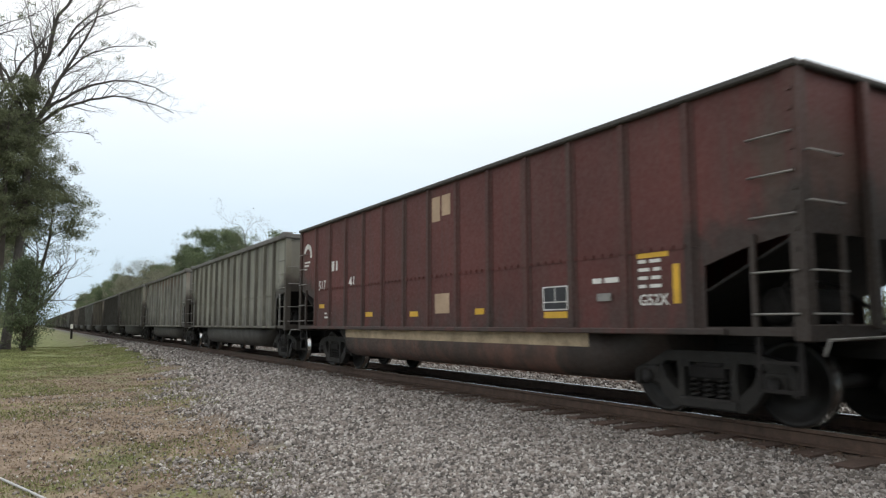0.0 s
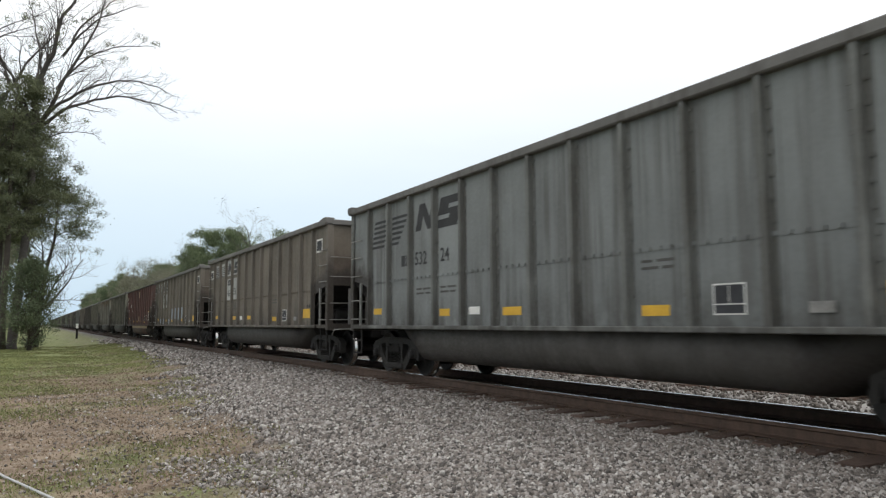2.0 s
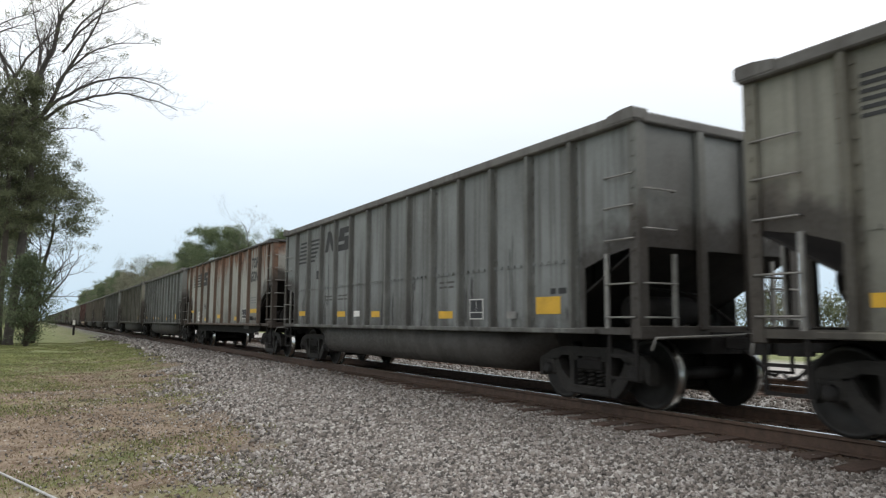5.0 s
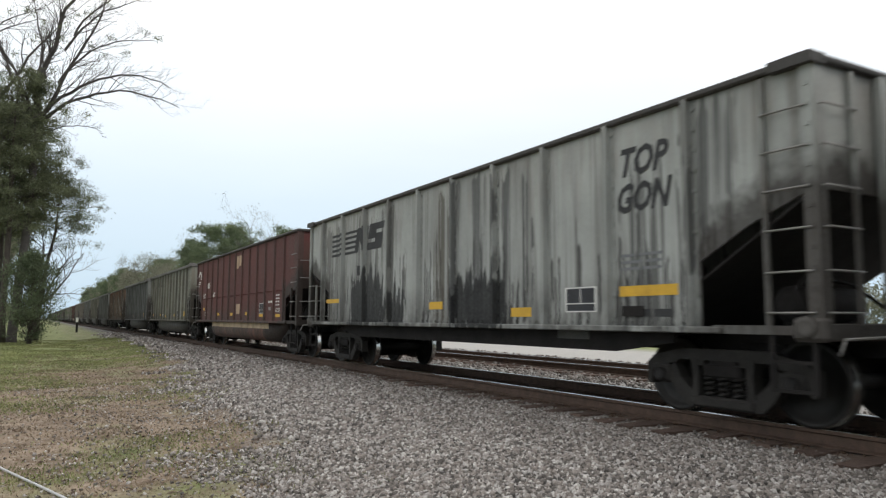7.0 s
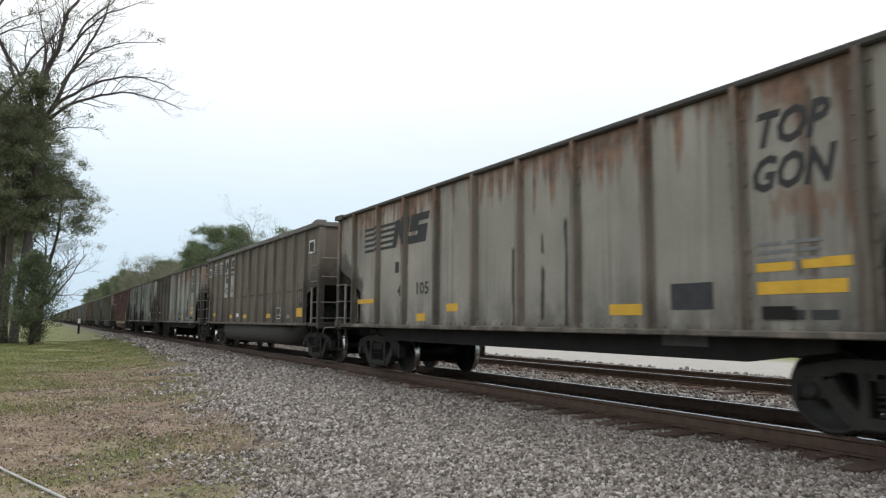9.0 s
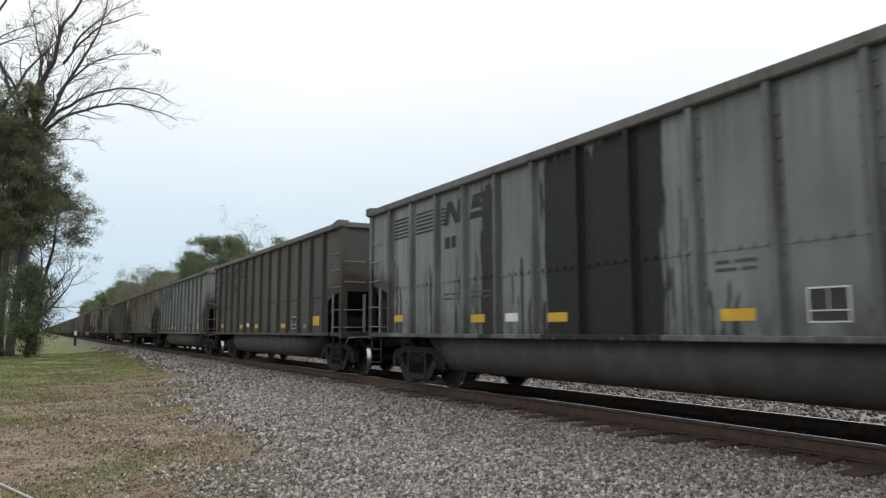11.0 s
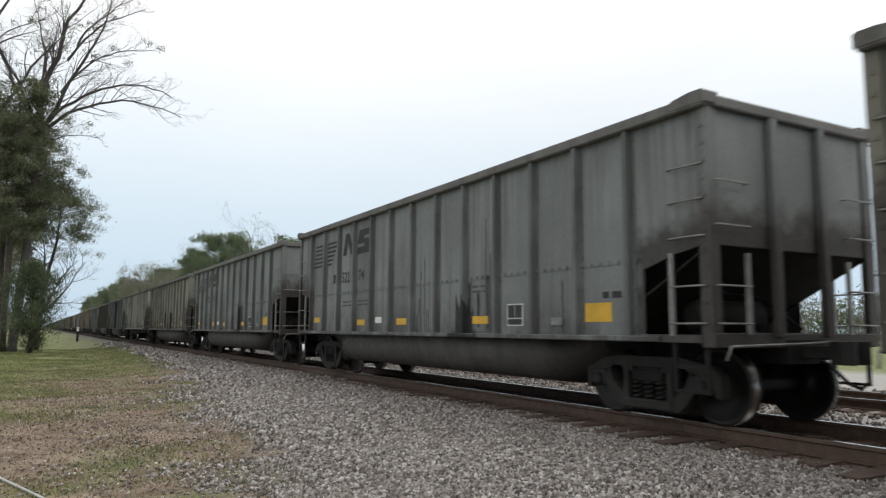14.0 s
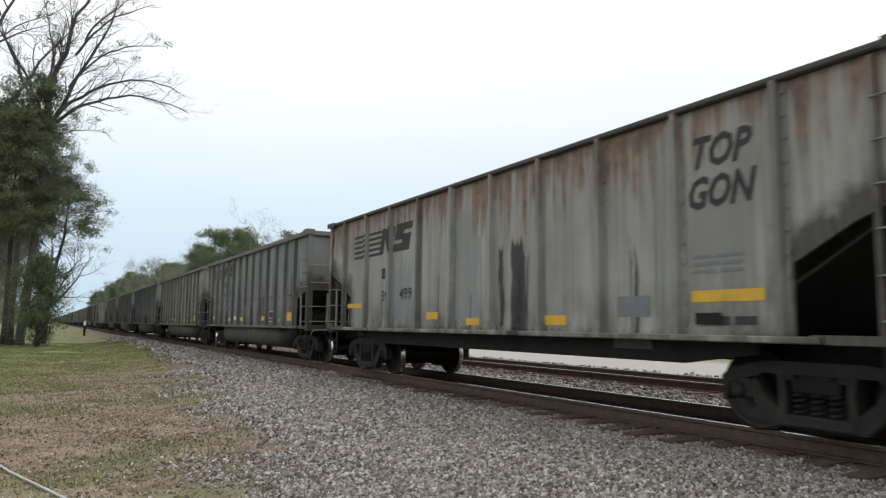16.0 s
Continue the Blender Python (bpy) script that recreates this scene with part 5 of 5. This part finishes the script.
def litter():
    g = np.random.default_rng(5)
    n = 18000
    x, y = g.uniform(-8, 3.4, n), 3 + 24 * g.random(n) ** 1.4
    c = np.stack([x, y, ground_z(x, y) + 0.015], 1)
    a = g.normal(size=(n, 3)) * (1, 1, 0.3)
    a /= np.linalg.norm(a, axis=1)[:, None]
    b = np.cross(a, np.array((0, 0, 1.0)) + g.normal(size=(n, 3)) * 0.3)
    s = 0.026 * g.uniform(0.5, 1.5, (n, 1))
    v = np.stack([c - a * s, c + b * s * 0.5, c + a * s, c - b * s * 0.5], 1).reshape(-1, 3)
    me = raw_mesh("leaf_litter", v, np.arange(n * 4).reshape(-1, 4))
    me.materials.append(leaf_material("fallen_leaves", (0.05, 0.03, 0.02), (0.34, 0.24, 0.17)))
    tagged(new("leaf_litter", me), "brown fallen leaves on the verge", "leaves", kind="stuff")


litter()


def mile_post():
    th = tagged(new("marker_post"), "dark lineside post with a white plate", "post")
    part("post", Shape().box(-0.10, 0.10, -0.07, 0.07, -0.4, 1.20, 0.01), UNDER, th)
    part("plate", Shape().box(-0.12, 0.12, -0.095, -0.073, 1.05, 1.50, 0.008), WHITEP, th, "white plate")
    th.matrix_basis = pose(3.45, 82, float(ground_z(3.45, 82)), 0, 0, -8)


mile_post()
PIPE = simple("dull_white_plastic", (0.46, 0.46, 0.45), 0.5, 0.2, 6, 0.05)
pts = [(-1.3, 13.1), (-0.75, 11.1), (-0.26, 9.4), (0.15, 7.98), (0.5, 6.8), (0.85, 5.4)]
line = part("ground_pipe", Shape().tube([(x, y, float(ground_z(x, y)) + 0.03) for x, y in pts], 0.013, 8), PIPE)
tagged(line, "thin white plastic pipe lying on the grass", "pipe")


# ---------------------------------------------------------------- lettering and plates on the cars' near sides
SKIN = 1.521                # outer face of the side sheets


def plate(name, car, y, z, w, h, material, label="", lift=0.0, slant=0.0):
    """A painted or fixed plate: y, z are its upper leading corner, w runs back along the car."""
    o = [(y, z), (y - w, z), (y - w + slant * h, z - h), (y + slant * h, z - h)]
    return part(name, Shape().prism(o, 0, -SKIN - 0.001 - lift, -SKIN - 0.004 - lift), material, car, label)


def text_part(name, car, words, y, z, size, material, slant=0.0, bold=0.0, wide=1.0, label=""):
    """Words in the built-in font: y, z are the foot of the first letter."""
    cu = bpy.data.curves.new("words", "FONT")
    cu.body, cu.size, cu.shear, cu.offset, cu.resolution_u = words, size, slant, bold, 2
    ob = bpy.data.objects.new("words", cu)
    me = bpy.data.meshes.new_from_object(ob)
    bpy.data.objects.remove(ob)
    bpy.data.curves.remove(cu)
    for p in me.vertices:
        p.co = (-SKIN - 0.0055, y - p.co.x * wide, z + p.co.y)
    me.materials.clear()
    me.materials.append(material)
    ob = new(name, me)
    ob.parent = car
    return tagged(ob, label)


def emblem_block(car, name, y, z, w, h, slant, cuts):
    """A slanted dark block, notched from the sides at the given (from, to, share, side) heights."""
    sh = Shape()
    rows = sorted({0.0, 1.0, *[c for q in cuts for c in q[:2]]})
    for a, b in zip(rows, rows[1:]):
        y0, y1 = 0.0, 1.0
        for c0, c1, share, side in cuts:
            if a >= c0 - 1e-6 and b <= c1 + 1e-6:
                y0, y1 = (share, y1) if side < 0 else (y0, 1 - share)
        f = lambda u, v: (y - u * w - (v - 0.5) * slant * h, z - h + v * h)
        sh.prism([f(y0, b), f(y1, b), f(y1, a), f(y0, a)], 0, -SKIN - 0.001, -SKIN - 0.0045)
    return part(name, sh, BLACKP, car, "black painted emblem shape")


def diagonal_block(car, y, z, w, h, slant):
    f = lambda u, v: (y - u * w - (v - 0.5) * slant * h, z - h + v * h)
    sh = Shape()
    for o in ([(0, 0), (0, 1), (0.30, 1), (0.30, 0)], [(0.70, 0), (0.70, 1), (1, 1), (1, 0)], [(0.301, 1), (0.699, 0.45), (0.699, 0), (0.301, 0.55)]):
        sh.prism([f(*p) for p in o], 0, -SKIN - 0.001, -SKIN - 0.0045)
    return part("emblem", sh, BLACKP, car, "black painted emblem shape")


def stripes(car, y, z, w, h, n, slant=0.0, taper=0.0):
    for i in range(n):
        zz = z - h * i / (n - 0.4)
        dy = slant * h * i / n
        part("emblem_stripe", Shape().prism([(y + dy, zz), (y - w + dy + taper * i * w, zz), (y - w + dy + taper * i * w + 0.02, zz - h * 0.55 / n), (y + dy, zz - h * 0.55 / n)],
                                            0, -SKIN - 0.001, -SKIN - 0.0045), BLACKP, car)


def stencil(car, y, z, w=0.42, h=0.34, lift=0.0):
    """A black data stencil ruled in white."""
    st = plate("data_stencil", car, y, z, w, h, WHITEP, "white-ruled black data stencil", lift)
    for a, b, c, d in ((0.05, 0.485, 0.36, 0.95), (0.515, 0.95, 0.36, 0.95), (0.05, 0.95, 0.05, 0.32)):
        part("stencil_field", Shape().prism([(y - a * w, z - h + d * h), (y - b * w, z - h + d * h), (y - b * w, z - h + c * h), (y - a * w, z - h + c * h)],
                                            0, -SKIN - 0.0042 - lift, -SKIN - 0.006 - lift), GREYDK, st)
    return st


GREYDK = simple("dull_black_paint", (0.035, 0.036, 0.040), 0.8, 0.4, 5, 0.05)
FADEDWHITE = paint("faded_white_paint", (0.44, 0.44, 0.42), 2.2, 0.9, 0.0, 0.0)
FADED = simple("faded_lettering", (0.075, 0.072, 0.066), 0.8, 0.4, 4, 0.05)


def reflectors(car, places, w=0.46, h=0.13):
    for y, z in places:
        plate("reflector", car, y + random.uniform(-0.06, 0.06), z + random.uniform(-0.03, 0.03), w * random.uniform(0.8, 1.15), h, YELLOW, "yellow reflective strip")


def small_print(car, y, z, lines, w, ink=None, gap=0.085):
    """Lettering too small to read, as bars."""
    for i in range(lines):
        x = y
        for share in ((0.34, 0.5), (0.5, 0.32), (0.42, 0.4))[i % 3]:
            plate("print_bar", car, x, z - i * gap, w * share, gap * 0.42, ink or FADED)
            x -= w * share + 0.06


def tub_marks(car, k, number, slanted, backing):
    """Marks of a bathtub car. Bays lie between the side posts."""
    st = STYLES[TRAIN[k][0]]
    p = st["posts"]
    m = lambda i: p[i] - 0.13                     # leading edge of bay i, clear of the post
    w = p[0] - p[1] - 0.26
    if backing:
        for i, n in ((0, 0.34), (1, 0.34)):
            plate("white_patch", car, m(i) + 0.02, 3.50, w + 0.04, 0.52, FADEDWHITE, "faded off-white painted panel")
        for i in (2, 3):
            plate("white_patch", car, m(i) + 0.02, 3.56, w + 0.04, 0.60, FADEDWHITE, "faded off-white painted panel")
            plate("white_patch", car, m(i) + 0.02, 2.84, w + 0.04, 0.82, FADEDWHITE, "faded off-white painted panel")
    lift = 0.004 if backing else 0.0
    global SKIN
    SKIN += lift
    if slanted:
        stripes(car, m(0) - 0.10, 3.32, w - 0.1, 0.60, 6, 0.28)
        stripes(car, m(1) + 0.02, 3.32, w + 0.02, 0.60, 6, 0.06, 0.11)
        diagonal_block(car, m(2) - 0.14, 3.42, w - 0.02, 0.52, 0.35)
        emblem_block(car, "emblem", m(3) + 0.02, 3.42, w + 0.04, 0.56, 0.35, ((0.60, 0.74, 0.55, 1), (0.28, 0.42, 0.55, -1)))
        if number:
            text_part("car_number", car, number[0], m(2) - 0.02, 2.24, 0.36, BLACKP, 0, 0.004, 0.95)
            text_part("car_number", car, number[1], m(3) - 0.05, 2.24, 0.36, BLACKP, 0, 0.004, 0.95)
        plate("mark_bar", car, m(1) - 0.42, 2.47, 0.17, 0.22, BLACKP)
        plate("mark_bar", car, m(1) - 0.63, 2.47, 0.15, 0.22, BLACKP)
    else:
        stripes(car, m(0), 3.40, w, 0.42, 6)
        stripes(car, m(1), 3.40, w, 0.42, 6)
        stripes(car, m(2) + 0.0, 3.36, 0.16, 0.32, 5)
        diagonal_block(car, m(2) - 0.16, 3.44, w - 0.16, 0.42, 0.3)
        emblem_block(car, "emblem", m(3) - 0.06, 3.44, w - 0.12, 0.42, 0.3, ((0.60, 0.74, 0.55, 1), (0.28, 0.42, 0.55, -1)))
        plate("mark_bar", car, m(2) - 0.14, 2.80, 0.18, 0.21, BLACKP)
        plate("mark_bar", car, m(2) - 0.37, 2.80, 0.16, 0.21, BLACKP)
        if number:
            text_part("car_number", car, number[0], m(2) - 0.08, 2.16, 0.36, BLACKP, 0, 0.004, 0.95)
            text_part("car_number", car, number[1], m(3) - 0.04, 2.20, 0.36, BLACKP, 0, 0.004, 0.95)
    SKIN -= lift
    small_print(car, m(2) - 0.1, 1.78, 2, 0.6)
    small_print(car, m(3) - 0.05, 1.78, 2, 0.6)
    if k != 1:
        small_print(car, m(8) - 0.1, 1.86, 2, 0.55)
    reflectors(car, [(m(0) - 0.05, 1.40), (m(3) - 0.05, 1.36), (m(5) - 0.1, 1.36), (m(8) - 0.1, 1.34)])
    reflectors(car, [(m(11) - 0.05, 1.48)], 0.56, 0.25)
    plate("notice", car, m(4) - 0.05, 1.38, 0.34, 0.13, WHITEP, "small white notice")
    stencil(car, m(9) - 0.15, 1.52)
    plate("route_board", car, m(10) - 0.28, 1.30, 0.26, 0.11, GRAB, "small metal board", 0.02)
    small_print(car, m(11) - 0.35, 1.62, 1, 0.35, BLACKP, 0.2)


YELLOWS = {6: ((-4.35, 1.27, 0.36), (-6.83, 1.39, 0.52), (-9.68, 1.30, 0.48)), 10: ((-6.83, 1.45, 0.50), (-9.52, 1.31, 0.52)), 11: ((-4.75, 1.36, 0.45), (-7.00, 1.37, 0.48), (-9.70, 1.40, 0.62)),
           13: ((-4.25, 1.28, 0.38), (-5.45, 1.45, 0.40), (-9.72, 1.36, 0.60)), 17: ((-4.30, 1.27, 0.40), (-5.50, 1.28, 0.42), (-7.40, 1.27, 0.70), (-9.55, 1.27, 0.50), (-11.10, 1.28, 0.52)),
           23: ((-5.41, 1.38, 0.46), (-6.91, 1.26, 0.43), (-9.13, 1.29, 0.53))}


def gondola_marks(car, k, number, load):
    global SKIN
    p = STYLES["gondola"]["posts"]
    m = lambda i: p[i] - 0.15
    stripes(car, -1.62, 3.22, 1.66, 0.56, 5)
    diagonal_block(car, -3.18, 3.24, 0.66, 0.56, 0.30)
    emblem_block(car, "emblem", -3.90, 3.26, 0.78, 0.58, 0.30, ((0.60, 0.74, 0.50, 1), (0.28, 0.42, 0.50, -1)))
    over = 0.09 - 0.001                           # the emblem runs on across the posts
    part("emblem", Shape().prism([(p[2] + 0.04, 3.25), (p[2] - 0.04, 3.25), (p[2] - 0.04, 2.69), (p[2] + 0.04, 2.69)], 0, -SKIN - over, -SKIN - over - 0.003), BLACKP, car, "black painted emblem shape")
    for i in range(5):
        z = 3.22 - 0.56 * i / 4.6
        part("emblem_stripe", Shape().prism([(p[1] + 0.04, z), (p[1] - 0.04, z), (p[1] - 0.04, z - 0.062), (p[1] + 0.04, z - 0.062)], 0, -SKIN - over, -SKIN - over - 0.003), BLACKP, car)
    plate("mark_bar", car, -3.26, 2.36, 0.18, 0.23, BLACKP)
    plate("mark_bar", car, -3.52, 2.36, 0.16, 0.23, BLACKP)
    if number:
        text_part("car_number", car, number[0], -3.28, 1.64, 0.33, BLACKP, 0, 0.004, 1.05)
        text_part("car_number", car, number[1], -4.18, 1.66, 0.33, BLACKP, 0, 0.004, 1.2)
    if load:
        plate("data_patch", car, -2.86, 1.55, 0.98, 0.40, WHITEP, "white weight panel")
        SKIN += 0.004
        for z, words in zip((1.38, 1.19), load):
            text_part("weight_data", car, words, -2.88, z, 0.16, BLACKP, 0, 0.002, 0.86)
        SKIN -= 0.004
    ink = BLACKP
    text_part("lettering", car, "TOP", m(8) - 0.02, 2.95, 0.49, ink, 0.3, 0.016, 0.84, "dark slanted stencilled lettering")
    text_part("lettering", car, "GON", m(8) + 0.03, 2.49, 0.49, ink, 0.3, 0.016, 0.78, "dark slanted stencilled lettering")
    small_print(car, m(8) - 0.05, 1.95, 3, 0.75, GREYP)
    plate("reflector", car, m(0) - 0.05, 1.62, 0.9, 0.10, YELLOW, "yellow reflective strip")
    plate("reflector", car, m(8) - 0.02, 1.55, 0.95, 0.13, YELLOW, "yellow reflective strip")
    for y, z, w in YELLOWS[k]:
        plate("reflector", car, y, z, w, 0.14, YELLOW, "yellow reflective strip")
    if k in (11, 13):
        plate("data_stencil", car, -10.76, 1.58, 0.60, 0.30, GREYDK, "black painted-out data panel")
        plate("reflector", car, m(8) - 0.02, 1.74, 0.42, 0.09, YELLOW, "yellow reflective strip", 0, 0.05)
        plate("reflector", car, m(8) - 0.52, 1.76, 0.50, 0.10, YELLOW, "yellow reflective strip", 0, -0.05)
    elif k == 23:
        plate("data_patch", car, -10.70, 1.52, 0.58, 0.26, GREYP, "grey painted-over data panel")
    else:
        stencil(car, -10.84, 1.57, 0.64, 0.34)
    plate("route_board", car, m(8) - 0.08, 1.30, 0.36, 0.13, UNDER, "small rusty board", 0.02)
    small_print(car, m(8) - 0.35, 1.26, 1, 0.55, BLACKP, 0.22)
    part("number_board", Shape().box(-1.345, -1.33, p[7] - 0.70, p[7] - 0.02, 0.86, 0.98), FADED, car, "grey board on the belly girder")


def red_marks(car, k, number, code):
    p = STYLES["flat_side"]["posts"]
    m = lambda i: p[i] - 0.12
    text_part("car_number", car, number[0], m(0) - 0.10, 1.98, 0.34, WHITEP, 0, 0.004, 1.0)
    text_part("car_number", car, number[1], m(1) - 1.10, 1.98, 0.34, WHITEP, 0, 0.004, 1.2)
    plate("mark_bar", car, m(1) + 0.02, 2.66, 0.16, 0.24, WHITEP)
    plate("mark_bar", car, m(1) - 0.26, 2.66, 0.10, 0.24, WHITEP)
    ring = Shape()
    for i in range(8):                            # a striped half wheel
        a0, a1 = radians(20 + i * 22), radians(20 + i * 22 + 20)
        f = lambda a, r: (-0.55 + r * math.cos(a), 2.95 + r * math.sin(a))
        ring.prism([f(a0, 0.20), f(a1, 0.20), f(a1, 0.33), f(a0, 0.33)], 0, -SKIN - 0.001, -SKIN - 0.004)
    part("emblem", ring, WHITEP, car, "white half-round emblem shape")
    for i in range(3):
        plate("emblem_stripe", car, -0.30, 2.80 - i * 0.09, 0.45 - 0.1 * i, 0.045, WHITEP)
    plate("buff_patch", car, -7.55, 3.46, 0.30, 0.46, BUFF, "square of bare buff primer")
    plate("buff_patch", car, -7.92, 3.46, 0.30, 0.38, BUFF, "square of bare buff primer")
    plate("buff_patch", car, -7.66, 1.66, 0.52, 0.36, BUFF, "square of bare buff primer")
    reflectors(car, [(m(0) - 0.1, 1.60), (-4.50, 1.36), (-6.66, 1.36), (-9.0, 1.36)], 0.34, 0.10)
    small_print(car, -1.9, 1.40, 2, 0.5, WHITEP, 0.10)
    stencil(car, -10.88, 1.64, 0.56, 0.34)
    plate("reflector", car, -10.90, 1.28, 0.52, 0.09, YELLOW, "yellow reflective strip")
    small_print(car, -11.95, 1.70, 1, 0.5, WHITEP, 0.16)
    plate("route_board", car, -12.05, 1.50, 0.26, 0.10, GRAB, "small metal board", 0.02)
    small_print(car, -12.78, 1.88, 4, 0.36, WHITEP, 0.10)
    if k == 0:
        plate("reflector", car, -12.76, 2.02, 0.50, 0.12, YELLOW, "yellow reflective strip")
        plate("reflector", car, -13.32, 1.80, 0.10, 0.46, YELLOW, "yellow reflective strip")
    text_part("class_code", car, code, -12.78, 1.33, 0.19, WHITEP, 0, 0.003, 1.0)
    if k == 9:
        plate("reflector", car, -12.76, 1.27, 0.5, 0.09, YELLOW, "yellow reflective strip")
    for s in (-1, 1):
        part("belly_band", Shape().box(s * 1.432, s * 1.437, -11.74, -3.12, 0.80, 0.985), CREAMTUB, car, "rust-streaked buff band")


for k, number, slanted in ((1, ("471", "08"), 0), (2, ("463", "53"), 0), (3, ("532", "24"), 1), (4, ("502", "26"), 0), (5, ("508", "32"), 1), (7, None, 1), (8, None, 0), (12, ("472", "16"), 0),
                           (14, None, 1), (15, None, 0), (16, None, 0), (18, ("500", "83"), 0), (19, ("526", "69"), 1), (20, ("522", "74"), 1), (21, ("499", "69"), 0), (22, ("492", "38"), 0), (24, None, 1)):
    tub_marks(CARS[k], k, number, slanted, TRAIN[k][0] == "long_tub")
gondola_marks(CARS[6], 6, ("39", "968"), ("LD LMT 220000", "LT WT 58000"))
gondola_marks(CARS[10], 10, None, None)
gondola_marks(CARS[11], 11, ("39", "114"), None)
gondola_marks(CARS[13], 13, (" 4", "105"), None)
gondola_marks(CARS[17], 17, ("39", "889"), ("LD LMT 230800", "LT WT 55200"))
gondola_marks(CARS[23], 23, ("39", "499"), None)
red_marks(CARS[0], 0, ("517", "41"), "G52X")
red_marks(CARS[9], 9, ("517", "43"), "G52X")
# fresh patches and framed vents of the olive cars
for k in (1, 2, 12):
    p = STYLES["long_tub"]["posts"]
    for y in (-0.22, p[12] - 0.18):
        plate("vent_frame", CARS[k], y, 3.34, 0.46, 0.36, WHITEP, "white painted frame")
        plate("vent_field", CARS[k], y - 0.05, 3.29, 0.36, 0.26, GREYDK, "", 0.004)
for i, z, h in ((5, 1.92, 0.58), (6, 1.96, 0.58), (7, 1.95, 0.62), (8, 1.97, 0.60), (1, 1.40, 0.30), (2, 1.42, 0.34), (4, 1.38, 0.28)):
    p = STYLES["long_tub"]["posts"]
    plate("blue_patch", CARS[1], p[i] - 0.12, z, 0.80, h, PALEBLUE, "pale blue touch-up paint")
plate("pink_mark", CARS[1], STYLES["long_tub"]["posts"][10] - 0.75, 1.42, 0.16, 0.12, PINK)
cross = Shape()
for a in (-1, 1):
    cross.prism([(-11.10 + a * 0.26, 2.06), (-11.10 + a * 0.12, 2.16), (-11.10 - a * 0.26, 1.56), (-11.10 - a * 0.12, 1.46)], 0, -SKIN - 0.002 - 0.001 * a, -SKIN - 0.006 - 0.001 * a)
part("cross_mark", cross, BLACKP, CARS[11], "black painted cross")


# ---------------------------------------------------------------- coal in the cars
def coal_mesh(seed):
    g = np.random.default_rng(seed)
    xs, ys = np.linspace(-1.40, 1.40, 15), np.linspace(-13.6, -0.6, 66)
    gx, gy = np.meshgrid(xs, ys, indexing="ij")
    z = 3.30 + 0.52 * np.cos(gx / 1.40 * 1.4) * (0.78 + 0.30 * np.sin(gy * 1.1 + seed) + 0.16 * np.sin(gy * 2.7 + 2 * seed)) + g.normal(size=gx.shape) * 0.045
    z[:, 0] = z[:, -1] = 3.0
    v = np.stack([gx, gy, z], -1).reshape(-1, 3)
    m = len(ys)
    i, j = np.meshgrid(np.arange(14), np.arange(m - 1), indexing="ij")
    a = (i * m + j).ravel()
    me = raw_mesh("coal_load", v, np.stack([a, a + m, a + m + 1, a + 1], 1))
    me.materials.append(COAL)
    return me


COALS = [coal_mesh(i) for i in range(4)]
LOADS = {k: tagged(new("coal_load", COALS[k % 4]), "heaped black coal in an open car", "coal", "coal loads of the train") for k in CARS}


# ---------------------------------------------------------------- motion
def front(k, t):
    shift = TRAIN[k][5] if k in TRAIN else 0.3
    return 18.36 + 22.758 * t + 0.00701 * t * t - 15.935 * k + shift


def motions():
    """The train rolls away along the near track."""
    for k, car in CARS.items():
        rows = [(t, pose(TX, front(k, t), ZR)) for t in (0.0, 4.0, 8.0, 12.0, 16.0)]
        walk(car, rows)
        walk(LOADS[k], rows)


build_ties(track_near, TX, 160, 500)
build_ties(track_far, 12.95, 100, 400)
motions()
